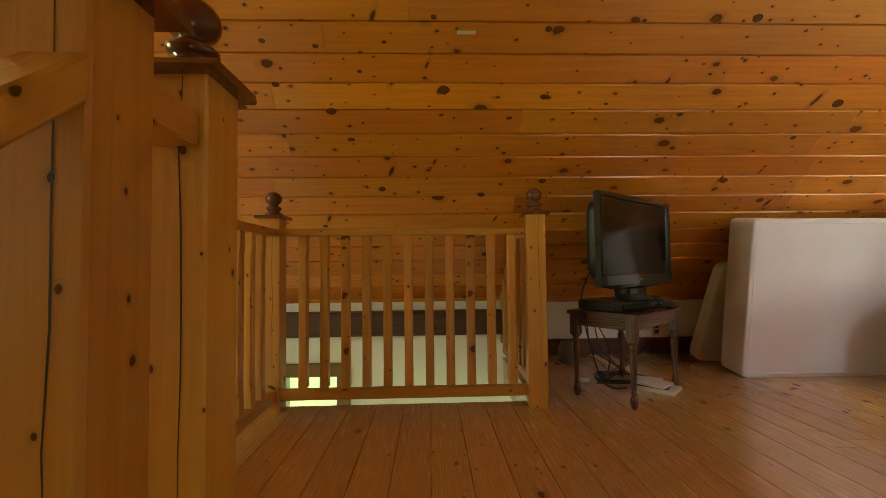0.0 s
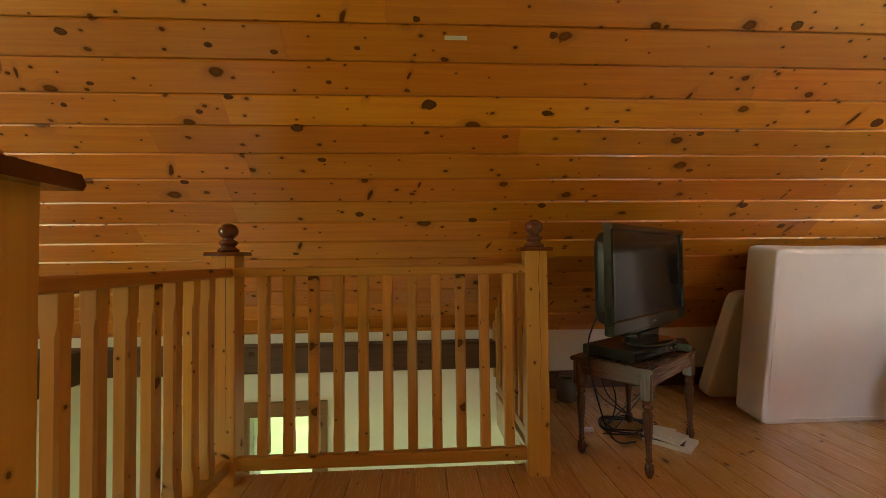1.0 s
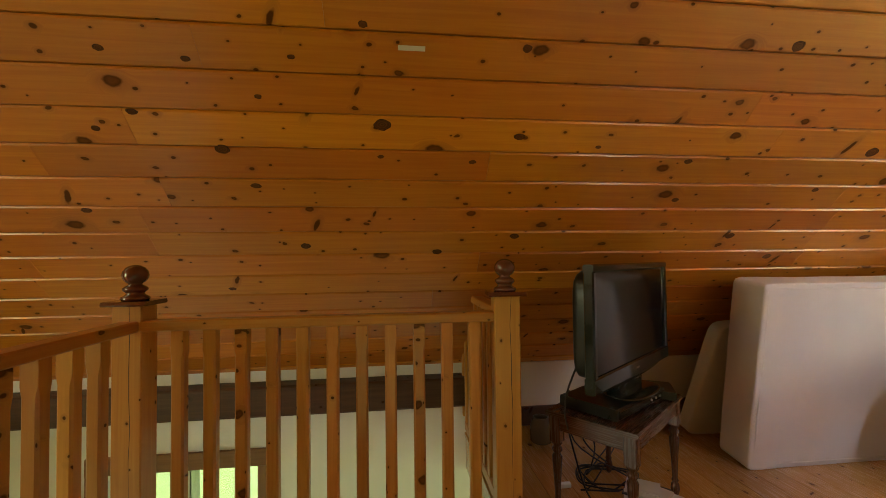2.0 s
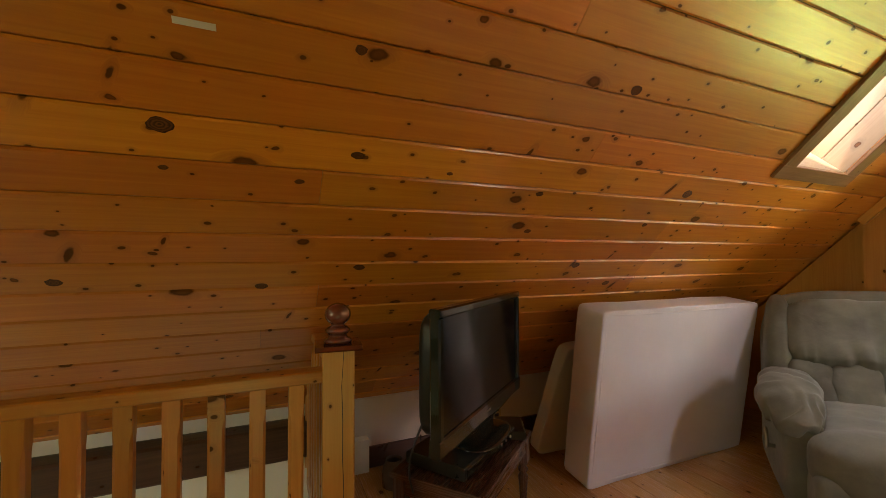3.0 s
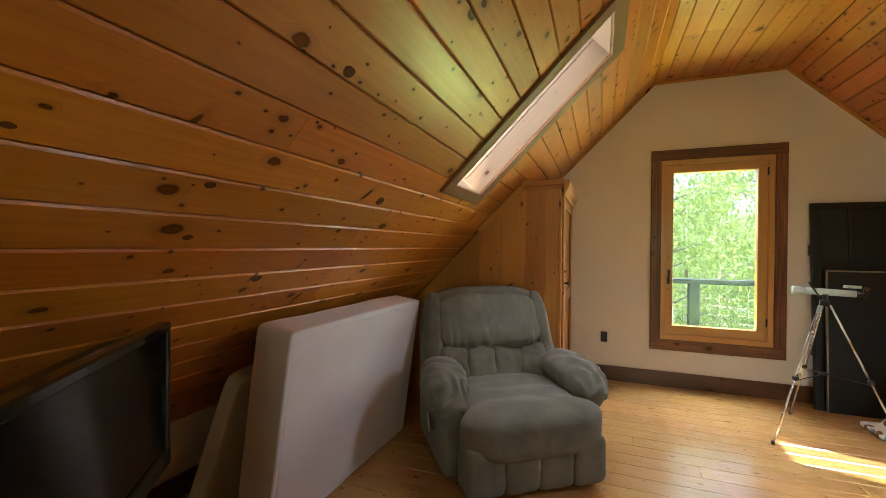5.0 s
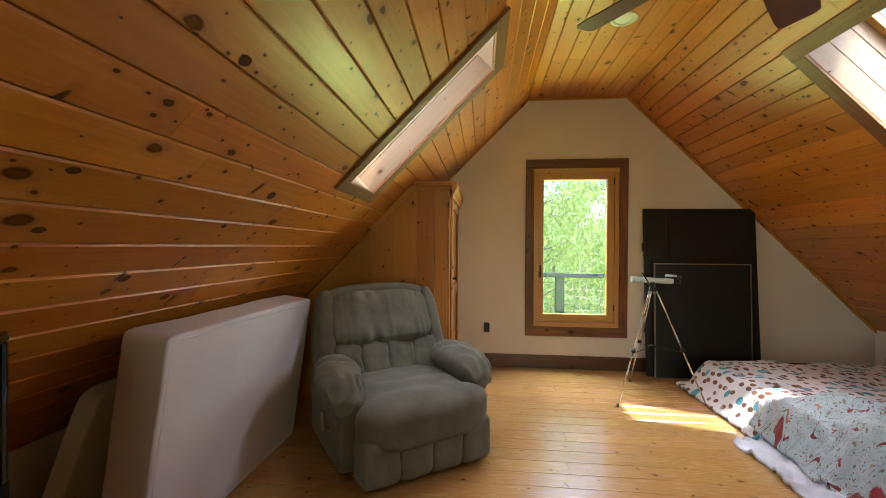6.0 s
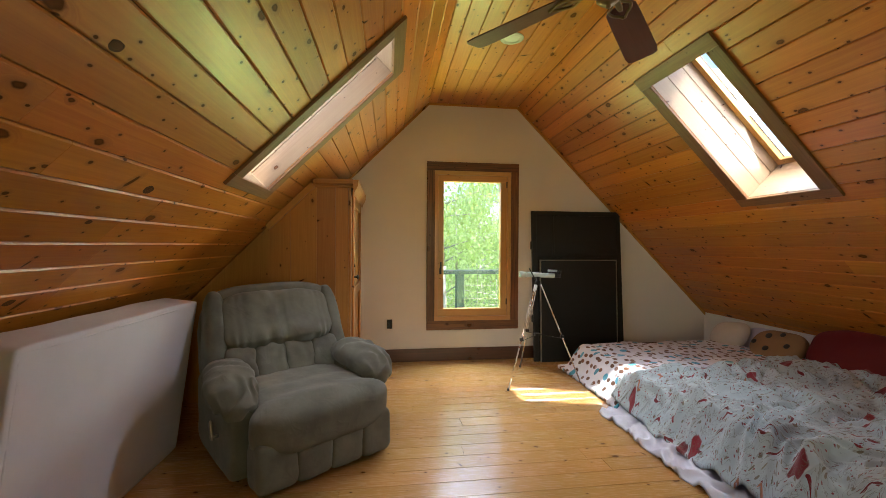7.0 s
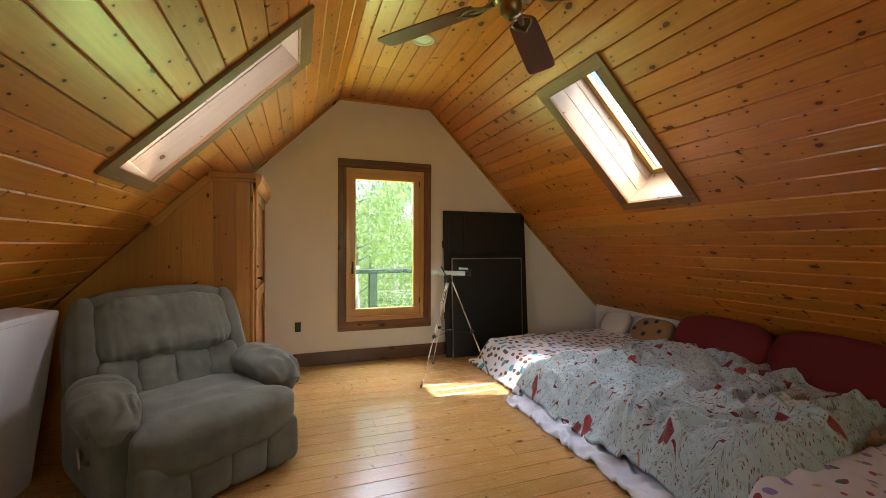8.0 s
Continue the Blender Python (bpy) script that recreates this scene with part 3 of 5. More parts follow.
# ---- east window ----
win = tagged(thing("window_1", "tall pine casement window with dark stained casing", "window", pose(0, 0, 0.022)), kind="structure")
for a, b, c, d, al in ((-0.545, 0.545, 2.18, 2.28, "y"), (-0.545, 0.545, 0.335, 0.44, "y"), (-0.545, -0.455, 0.44, 2.18, "z"), (0.455, 0.545, 0.44, 2.18, "z")):
    bm = B()
    block(bm, W - 0.022, W - 0.0005, a, b, c, d, al, 0.004)
    part("casing", bm, M_FRAME, win, "walnut-stained casing board")
for a, b, c, d, al, dx in ((-0.455, 0.455, 2.135, 2.19, "y", 0.0), (-0.455, 0.455, 0.43, 0.49, "y", 0.0), (-0.455, -0.41, 0.49, 2.135, "z", 0.0), (0.41, 0.455, 0.49, 2.135, "z", 0.0),
                           (-0.41, 0.41, 2.06, 2.135, "y", 0.025), (-0.41, 0.41, 0.49, 0.575, "y", 0.025), (-0.41, -0.335, 0.575, 2.06, "z", 0.025), (0.345, 0.41, 0.575, 2.06, "z", 0.025)):
    bm = B()
    block(bm, W - 0.012 + dx, W + 0.06 + dx, a, b, c, d, al, 0.004)
    part("sash" if dx else "window_frame", bm, M_SASH, win)
bm = B()
block(bm, W + 0.055, W + 0.061, -0.34, 0.35, 0.57, 2.065, "y", 0)
g = part("pane", bm, M_GLASS, win)
g.visible_shadow = False
bm = B()
block(bm, W - 0.006, W + 0.012, 0.37, 0.395, 0.98, 1.05, "z", 0.004)
block(bm, W - 0.022, W - 0.006, 0.372, 0.39, 1.0, 1.12, "z", 0.004)
part("latch", bm, M_PLATE, win, "dark bronze latch lever")
for z in (0.62, 2.0):
    bm = B()
    block(bm, W - 0.006, W + 0.012, -0.43, -0.40, z, z + 0.07, "z", 0.003)
    part("hinge", bm, M_PLATE, win)

# ---- balustrades ----
def finial(bm):
    lathe(bm, [(0.044, 0), (0.050, 0.006), (0.048, 0.014), (0.034, 0.022), (0.030, 0.028), (0.036, 0.034), (0.043, 0.041), (0.043, 0.048), (0.034, 0.056),
               (0.023, 0.061), (0.024, 0.067), (0.035, 0.074), (0.043, 0.086), (0.046, 0.099), (0.043, 0.114), (0.033, 0.128), (0.018, 0.137), (0.004, 0.140)], n=24)
    return bm


def newel(x, y, height=0.965, turn=0.0, low=0.0, side=0.097):
    ob = thing("newel_post", "square pine newel post with a dark turned ball finial", "post", pose(x, y, low, 0, 0, turn), "newel posts of the balustrade")
    bm = B()
    h = side / 2
    block(bm, -h, h, -h, h, 0, height - low, "z", 0.004)
    part("post", bm, M_RAIL, ob)
    bm = B()
    hz = height - low
    extrude(bm, [(-0.068, hz), (0.068, hz), (0.072, hz + 0.006), (0.066, hz + 0.016), (-0.066, hz + 0.016), (-0.072, hz + 0.006)], -0.07, 0.07, AX["x"])
    cap = part("cap", bm, M_FINIAL, ob, "dark red-brown cap")
    # a drying crack down one face
    bm = B()
    lay = uvl(bm)
    rn = random.Random(int(x * 100))
    zz = [hz * (1 - 0.11 * k) - 0.002 for k in range(8)]
    xs = [0.012 + rn.uniform(-0.004, 0.004) for _ in zz]
    ws = [0.0014 * (1 - abs(k - 2.5) / 6) for k in range(8)]
    lf = [bm.verts.new((a - w, -h - 0.0004, z)) for a, w, z in zip(xs, ws, zz)]
    rt = [bm.verts.new((a + w, -h - 0.0004, z)) for a, w, z in zip(xs, ws, zz)]
    for k in range(7):
        bm.faces.new((lf[k], lf[k + 1], rt[k + 1], rt[k]))
    part("crack", bm, M_PLATE, ob, "thin dark drying crack")
    bm = B()
    ws = [0.0030 * (1 - abs(k - 3.2) / 5.2) for k in range(8)]
    ys = [-0.006 + rn.uniform(-0.005, 0.005) + 0.004 * k for k in range(8)]
    lf = [bm.verts.new((-h - 0.0004, a + w, z)) for a, w, z in zip(ys, ws, zz)]
    rt = [bm.verts.new((-h - 0.0004, a - w, z)) for a, w, z in zip(ys, ws, zz)]
    for k in range(7):
        bm.faces.new((lf[k], lf[k + 1], rt[k + 1], rt[k]))
    part("crack", bm, M_PLATE, ob, "thin dark drying crack")
    bm = finial(B())
    bmesh.ops.scale(bm, verts=bm.verts[:], vec=(0.9, 0.9, 0.9))
    bmesh.ops.translate(bm, verts=bm.verts[:], vec=(0, 0, hz + 0.016))
    part("finial", bm, M_FINIAL, ob, "dark red-brown turned ball")
    return ob


def baluster_mesh(z0, z1):
    """A square stick whose edges are taken off between two square ends."""
    bm = B()
    lay = uvl(bm)
    h, q = 0.0215, 0.0145
    oc = [(-q, -h), (q, -h), (h, -q), (h, q), (q, h), (-q, h), (-h, q), (-h, -q)]
    e = 0.0015
    sq = [(-h + e, -h), (h - e, -h), (h, -h + e), (h, h - e), (h - e, h), (-h + e, h), (-h, h - e), (-h, -h + e)]
    levels = [(z0, sq), (z0 + 0.07, sq), (z0 + 0.10, oc), (z1 - 0.10, oc), (z1 - 0.07, sq), (z1, sq)]
    rings = [[bm.verts.new((x, y, z)) for x, y in pr] for z, pr in levels]
    for k in range(len(rings) - 1):
        for i in range(8):
            j = (i + 1) % 8
            f = bm.faces.new((rings[k][i], rings[k][j], rings[k + 1][j], rings[k + 1][i]))
            for lp, (a, b) in zip(f.loops, ((i, k), (i + 1, k), (i + 1, k + 1), (i, k + 1))):
                lp[lay].uv = (levels[b][0], a * 0.02)
    bm.faces.new(rings[0][::-1]), bm.faces.new(rings[-1])
    me = bpy.data.meshes.new("baluster")
    bm.to_mesh(me)
    bm.free()
    me.materials.append(M_RAIL)
    return me


BAL = []
for k in range(6):
    me = baluster_mesh(0.118, 0.876)
    off = (random.uniform(0, 30), random.uniform(0, 30))
    for d in me.uv_layers[0].data:
        d.uv = (d.uv[0] + off[0], d.uv[1] + off[1])
    BAL.append(me)


def balustrade(p0, p1, spots, label):
    """Rails from p0 to p1 with balusters at the given metres from p0."""
    p0, p1 = Vector((*p0, 0)), Vector((*p1, 0))
    d = p1 - p0
    ob = thing("balustrade", label, "balustrade", Matrix.Translation(p0) @ pose(0, 0, 0, 0, 0, math.degrees(math.atan2(d.y, d.x))), "balustrades round the void")
    ln = d.length
    bm = B()
    block(bm, 0, ln, -0.032, 0.032, 0.874, 0.912, "x", 0.005)
    part("handrail", bm, M_RAIL, ob)
    bm = B()
    block(bm, 0, ln, -0.02, 0.02, 0.056, 0.108, "x", 0.004)
    part("bottom_rail", bm, M_RAIL, ob)
    for i, s in enumerate(spots):
        b = new("baluster", BAL[i % 6])
        b.parent = ob
        b.location = (s, 0, 0)
    return ob


YB = 1.972
newel(0.545, YB, 0.972, -6)
newel(-0.797, YB + 0.02)
newel(-0.372, 0.537, 1.012, side=0.098)
newel(-0.355, 0.312, 1.012, side=0.09)
x_first, x_step = -0.638, 0.1058
balustrade((-0.752, YB), (0.50, YB), [x_first + x_step * k + 0.752 for k in range(11)], "pine balustrade along the front of the void")
balustrade((-0.79, 0.52), (-0.79, YB - 0.025), [0.088 + 0.1085 * k for k in range(12)], "pine balustrade along the side of the void")
balustrade((0.562, YB + 0.045), (0.562, KN - 0.145), [0.06 + 0.104 * k for k in range(10)], "pine balustrade running back to the beam")
bm = B()
block(bm, -0.40, -0.335, 0.358, 0.487, 0.905, 0.957, "y")
tagged(part("short_rail", bm, M_RAIL), "short pine rail between two newel posts", "rail")
rail = thing("stair_handrail", "sloping pine handrail of the stairs", "handrail", pose(-0.343, 0.285, 0.920, 0, 0, 0))
bm = B()
block(bm, -0.033, 0.031, -2.2, 0.0, -0.018, 0.018, "y", 0.004, pose(0, 0, 0, 42, 0, 0))
part("rail", bm, M_RAIL, rail)
bm = B()
block(bm, 0.561, 0.575, 2.04, KN - 0.15, FL, -0.001, "y", 0)
structure("trim_void", bm, M_WHITE, "white edge of the floor along the void", "trim")


def smooth(a, b, t):
    t = min(1.0, max(0.0, (t - a) / (b - a)))
    return t * t * (3 - 2 * t)


# ---- things by the knee wall: television on a small table ----
def spin_table():
    ob = thing("end_table", "small dark mahogany end table with turned legs", "table", pose(1.105, 2.16, 0, 0, 0, 39))
    bm = B()
    extrude(bm, rect(-0.19, 0.19, 0.446, 0.466, 0.006), -0.295, 0.295, AX["x"])
    part("tabletop", bm, M_MAHOG, ob)
    for a, b, c, d, al in ((-0.27, 0.27, -0.175, -0.157, "x"), (-0.27, 0.27, 0.157, 0.175, "x"), (-0.28, -0.262, -0.155, 0.155, "y"), (0.262, 0.28, -0.155, 0.155, "y")):
        bm = B()
        block(bm, a, b, c, d, 0.385, 0.4455, al, 0.002)
        part("apron", bm, M_MAHOG, ob)
    for x in (-0.264, 0.264):
        for y in (-0.155, 0.155):
            bm = B()
            block(bm, x - 0.024, x + 0.024, y - 0.024, y + 0.024, 0.335, 0.4455, "z", 0.003)
            lathe(bm, [(0.008, 0.0), (0.015, 0.012), (0.020, 0.035), (0.017, 0.058), (0.010, 0.066), (0.016, 0.075), (0.011, 0.085), (0.0145, 0.16),
                       (0.020, 0.235), (0.022, 0.27), (0.014, 0.285), (0.022, 0.296), (0.022, 0.305), (0.014, 0.315), (0.023, 0.325), (0.023, 0.336)], Matrix.Translation((x, y, 0)), 16)
            part("leg", bm, M_MAHOG, ob)
    return ob


spin_table()


def set_top_box(name, label, m, sx, sy, sz, lights=False):
    ob = thing(name, label, "electronics", m)
    bm = B()
    block(bm, -sx, sx, -sy, sy, 0.006, sz, "x", 0.005)
    part("case", bm, M_BLACK, ob)
    bm = B()
    block(bm, -sx * 0.94, sx * 0.94, -sy - 0.004, -sy + 0.002, sz * 0.25, sz * 0.85, "x", 0.002)
    part("front_panel", bm, M_GLOSSB, ob, "glossy front panel")
    for x in (-sx * 0.8, sx * 0.8):
        for y in (-sy * 0.75, sy * 0.75):
            bm = B()
            lathe(bm, [(0.012, 0), (0.012, 0.0065)], Matrix.Translation((x, y, 0)), 10)
            part("foot", bm, M_BLACK, ob)
    if lights:
        for k in range(3):
            bm = B()
            lathe(bm, [(0.006, 0), (0.006, 0.004)], pose(sx * (0.35 + 0.2 * k), -sy - 0.003, sz * 0.55, 90), 10)
            part("button", bm, M_ALU, ob)
    return ob


TABLE = pose(1.105, 2.16, 0.466, 0, 0, 39)
set_top_box("disc_player", "flat black disc player under the television", TABLE @ pose(-0.02, 0.01, 0, 0, 0, -6), 0.215, 0.13, 0.052, True)
set_top_box("cable_box", "small black cable box lying askew", TABLE @ pose(0.225, -0.105, 0, 0, 0, 24), 0.085, 0.06, 0.04, True)

tv = thing("television", "black flat-screen television facing the room", "television", pose(1.158, 2.134, 0.518, 0, 0, 37.9))
bm = B()
cushion(bm, (0.34, 0.20, 0.02), Matrix.Translation((0, 0.0, 0.010)), 2.6, 10)
part("stand", bm, M_GLOSSB, tv)
bm = B()
cushion(bm, (0.30, 0.075, 0.13), Matrix.Translation((0, 0.03, 0.06)), 4, 10)
part("neck", bm, M_GLOSSB, tv)
bm = B()
z0, z1, hw = 0.083, 0.570, 0.415
for a, b, c, d, al in ((-hw, hw, z1 - 0.032, z1, "x"), (-hw, hw, z0, z0 + 0.062, "x"), (-hw, -hw + 0.03, z0 + 0.062, z1 - 0.032, "z"), (hw - 0.03, hw, z0 + 0.062, z1 - 0.032, "z")):
    block(bm, a, b, -0.03, 0.012, c, d, al, 0.006)
part("bezel", bm, M_GLOSSB, tv)
bm = cushion(B(), (0.72, 0.04, 0.06), Matrix.Translation((0, -0.008, z0 + 0.008)), 2.6, 12)
part("lower_lip", bm, M_GLOSSB, tv, "curved lower edge")
bm = B()
block(bm, -hw + 0.028, hw - 0.028, -0.020, 0.010, z0 + 0.06, z1 - 0.03, "x", 0.001)
part("screen", bm, M_SCREEN, tv, "dark switched-off screen")
bm = B()
cushion(bm, (0.74, 0.10, 0.45), Matrix.Translation((0, 0.045, (z0 + z1) / 2)), 7.0, 10)
part("back_shell", bm, M_BLACK, tv)
bm = B()
block(bm, -0.018, 0.018, -0.0315, -0.029, z0 + 0.026, z0 + 0.034, "x", 0.0005)
part("badge", bm, M_SILVER, tv)

books = thing("booklet_stack", "untidy stack of booklets and papers on the floor", "booklets", pose(1.29, 2.19, 0, 0, 0, -48))
for k, (dx, dy, rz, w, d, h, mt) in enumerate(((0, 0, 0, 0.15, 0.105, 0.018, M_PAPER), (-0.03, 0.01, 8, 0.135, 0.10, 0.008, M_PLATE), (-0.02, -0.005, -5, 0.12, 0.09, 0.012, M_PAPER), (-0.05, 0.01, 12, 0.10, 0.075, 0.006, M_PAPER))):
    bm = B()
    block(bm, -w * 0.72, w * 0.72, -d * 0.75, d * 0.75, 0, h, "x", 0.001, pose(dx, dy, (0, 0.018, 0.026, 0.038)[k], 0, 0, rz))
    part("booklet", bm, mt, books)

cab = thing("cables", "tangle of black power cables under the table", "cables")
rnd = random.Random(4)
for k in range(3):
    pts = [(1.02 + rnd.uniform(-0.05, 0.05), 2.42, 0.44 - 0.02 * k), (1.0 + 0.05 * k, 2.38, 0.2)]
    for i in range(9):
        a = i * 1.1 + k
        pts.append((1.18 + 0.17 * math.cos(a) * rnd.uniform(0.5, 1.2), 2.38 + 0.12 * math.sin(a) * rnd.uniform(0.5, 1.2), 0.006 + 0.012 * rnd.random() + 0.004 * k))
    pts.append((1.72, 3.04, 0.05 + 0.015 * k) if k < 2 else (0.93 + 0.03 * k, 2.2 + 0.05 * k, 0.008))
    curve_tube("cable", pts, 0.0038, M_CABLE, cab)
curve_tube("cable", [(0.86, 1.99, 0.72), (0.80, 1.98, 0.6), (0.80, 2.02, 0.5), (0.83, 2.06, 0.40), (0.93, 2.13, 0.12), (1.0, 2.15, 0.03), (1.12, 2.2, 0.006)], 0.004, M_CABLE, cab)
bm = B()
block(bm, 0.90, 0.955, 2.325, 2.35, 0.004, 0.026, "x", 0.004, None)
part("plug", bm, M_PAPER, cab, "white plug")

jar = thing("glass_jar", "dark round glass jar on the floor", "jar", pose(0.99, 2.83, 0))
bm = lathe(B(), [(0.05, 0), (0.064, 0.01), (0.066, 0.08), (0.058, 0.12), (0.046, 0.135), (0.046, 0.15), (0.04, 0.15), (0.04, 0.135), (0.054, 0.118), (0.06, 0.08), (0.058, 0.012), (0.01, 0.01)], n=24)
part("body", bm, plain("cloudy_glass", (0.12, 0.10, 0.08), 0.2, var=0.05, coat=0.3), jar)

plate = thing("wall_outlet", "ivory outlet plate on the knee wall", "outlet", pose(1.80, KN, 0.19))
bm = B()
block(bm, -0.036, 0.036, -0.008, -0.0005, -0.058, 0.058, "z", 0.004)
part("plate", bm, M_IVORY, plate)
for z in (-0.022, 0.022):
    bm = B()
    block(bm, -0.016, 0.016, -0.0105, -0.008, z - 0.014, z + 0.014, "z", 0.004)
    part("socket", bm, M_PLATE, plate)
plate = thing("wall_outlet", "dark brown outlet on the gable wall", "outlet", pose(W, 0.965, 0.435))
bm = B()
block(bm, -0.010, -0.0005, -0.030, 0.030, -0.052, 0.052, "z", 0.004)
part("plate", bm, M_PLATE, plate)
for z in (-0.022, 0.022):
    bm = B()
    block(bm, -0.0125, -0.010, -0.014, 0.014, z - 0.013, z + 0.013, "z", 0.003)
    part("socket", bm, M_BLACK, plate)

# strip of torn tape left on the slope
m = slope_matrix(1)
bm = B()
extrude(bm, rect(1.786 / R2, 1.797 / R2, 0.0004, 0.0016, 0.0004), 0.137, 0.224, m)
bmesh.ops.recalc_face_normals(bm, faces=bm.faces[:])
tagged(part("tape_strip", bm, M_PAPER), "torn strip of white tape on the boards", "tape")


# ---- box spring and pad leaning by the slope ----
def soft_slab(name, label, category, size, m, material, power, ridge, group="", slump=0.0):
    ob = thing(name, label, category, m, group)
    rn = random.Random(2)

    def shape(q, w):
        p = w.copy()
        n = noise.noise(Vector((w.x * 3.1, w.y * 3.1, w.z * 3.1)))
        p += Vector((slump * (w.z + size[2] / 2), 0.006 * n, 0.004 * n))
        return p
    bm = cushion(B(), size, Matrix.Translation((size[0] / 2, size[1] / 2, size[2] / 2)), power, 34, shape)
    part("body", bm, material, ob)
    if ridge:
        sx, sy, sz = size
        e = 0.028
        for y in (0.004, sy - 0.004):
            pts = [(e, y, e), (sx - e, y, e), (sx - e, y, sz - e), (e, y, sz - e), (e, y, e)]
            dense = []
            for a, b in zip(pts, pts[1:]):
                for k in range(12):
                    dense.append(tuple(a[i] + (b[i] - a[i]) * k / 12 + rn.uniform(-0.0015, 0.0015) for i in range(3)))
            dense.append(pts[-1])
            curve_tube("piping", dense, 0.0065, material, ob, "raised seam round the edge")
    return ob


soft_slab("box_spring", "white cloth box spring standing on edge by the slope", "box spring", (1.33, 0.195, 0.985), pose(1.922, 2.357, 0, 7.3, 0.6, 0), M_BOX, 44.0, True)
soft_slab("foam_pad", "thin pale mattress pad leaning behind the box spring", "mattress pad", (1.2, 0.10, 0.72), pose(1.90, 2.775, 0.0, 13, 0, -1), M_PAD, 16.0, False, "", 0.17)


# ---- recliner ----
def recliner():
    ob = thing("recliner", "grey-green suede recliner with tufted back and puffed arms", "armchair", pose(3.20, 1.59, 0, 0, 0, -55) @ Matrix.Diagonal((1.06, 1.0, 1.0, 1.0)))

    def soft(seed, amp=0.010, freq=6.0):
        def shape(q, w):
            p = w + Vector((7.0 * seed, 3.0 * seed, seed))
            n = noise.noise(p * freq) + 0.5 * noise.noise(p * freq * 2.3)
            return w + Vector(q).normalized() * amp * n
        return shape

    M = M_CHAIR
    # lower body and side panels
    bm = B()
    cushion(bm, (0.74, 0.70, 0.40), Matrix.Translation((0, 0.06, 0.25)), 12, 8)
    part("body", bm, M, ob)
    for s in (-1, 1):
        bm = B()
        cushion(bm, (0.15, 0.78, 0.45), Matrix.Translation((s * 0.392, 0.05, 0.265)), 9, 12, soft(3 + s, 0.006, 4))
        part("side_panel", bm, M, ob)
        bm = B()

        def arm_shape(q, w, s=s):
            p = soft(11 + s, 0.012, 7)(q, w)
            front = max(0.0, -q.y)
            p.z += -0.075 * front ** 2 - 0.02 * max(0.0, q.y) ** 2
            p.x *= 1.0 + 0.12 * front
            top = max(0.0, q.z)
            p.z += 0.016 * math.sin(w.x * 95 + 7 * noise.noise(w * 9)) * max(0.0, front - 0.35) * 2
            p.z -= 0.034 * abs(noise.noise(Vector((w.x * 5 + s, w.y * 11 + 3 * w.x, 4.0)))) * top
            p.z -= 0.014 * top * math.exp(-((w.y - 0.03 + 0.05 * math.sin(w.x * 14)) / 0.022) ** 2)
            return p
        cushion(bm, (0.255, 0.56, 0.20), Matrix.Translation((s * 0.412, -0.10, 0.54)) @ pose(0, 0, 0, 4, 0, s * 5), 2.6, 34, arm_shape)
        part("armrest", bm, M, ob)
    # back shell and its cushions
    tilt = pose(0, 0.175, 0.35, -20)
    bm = B()

    def shell(q, w):
        p = soft(5, 0.006, 4)(q, w)
        p.x *= 1.0 - 0.07 * max(0, q.z) ** 3
        return p
    cushion(bm, (0.92, 0.20, 0.90), tilt @ Matrix.Translation((0, 0.125, 0.30)), 4.2, 20, shell)
    part("back_shell", bm, M, ob)
    bm = B()

    def rim(q, w):
        p = soft(6, 0.005, 5)(q, w)
        p.z -= 0.05 * abs(q.x) ** 4
        return p
    cushion(bm, (0.84, 0.20, 0.13), tilt @ Matrix.Translation((0, 0.055, 0.685)), 3.0, 18, rim)
    part("back_rim", bm, M, ob)
    for s in (-1, 1):
        bm = B()
        cushion(bm, (0.125, 0.22, 0.70), tilt @ Matrix.Translation((s * 0.395, 0.03, 0.36)) @ pose(0, 0, 0, 0, -s * 3.0, 0), 3.0, 16, soft(8 + s, 0.006, 5))
        part("back_wing", bm, M, ob)

    def head(q, w):
        p = soft(21, 0.010, 5)(q, w)
        face = max(0.0, -q.y)
        down = smooth(0.25, -0.95, q.z)
        pleat = math.sin(w.x * 34 + 2.6 * math.sin(w.x * 13 + 1) + 1.2 * w.z * 8) * 0.013 + math.sin(w.x * 83 + 3 * math.sin(w.x * 23)) * 0.006
        p.y += face * pleat * (0.10 + 1.5 * down ** 2 + 0.5 * smooth(0.5, 0.95, q.z))
        p.y += 0.020 * face * math.exp(-(w.x / 0.016) ** 2) * smooth(0.9, 0.1, q.z)
        p.y -= 0.030 * face * smooth(0.2, -0.6, q.z) * smooth(-1.0, -0.7, q.z)
        return p
    bm = cushion(B(), (0.74, 0.20, 0.42), tilt @ Matrix.Translation((0, 0.0, 0.470)), 4.2, 48, head)
    part("head_cushion", bm, M, ob)
    for k in range(4):
        bm = cushion(B(), (0.207, 0.17, 0.32), tilt @ Matrix.Translation((-0.276 + 0.184 * k, -0.01, 0.145)), 5.0, 20, soft(30 + k, 0.013, 9))
        part("lumbar_tuft", bm, M, ob)
    # seat and leg rest
    bm = B()

    def seat(q, w):
        p = soft(41, 0.009, 4)(q, w)
        front = smooth(0.35, 0.75, -q.y)
        p.x *= 1.0 + 0.27 * front
        p.z += (0.010 + 0.018 * front) * (1 - q.x * q.x) * max(0, q.z) - 0.030 * max(0.0, -q.y) ** 4 + 0.012 * front * max(0.0, q.z)
        p.z -= 0.055 * front * max(0.0, -q.z)
        p.z -= 0.012 * max(0, q.z) * math.exp(-((w.y - 0.02) / 0.03) ** 2)
        return p
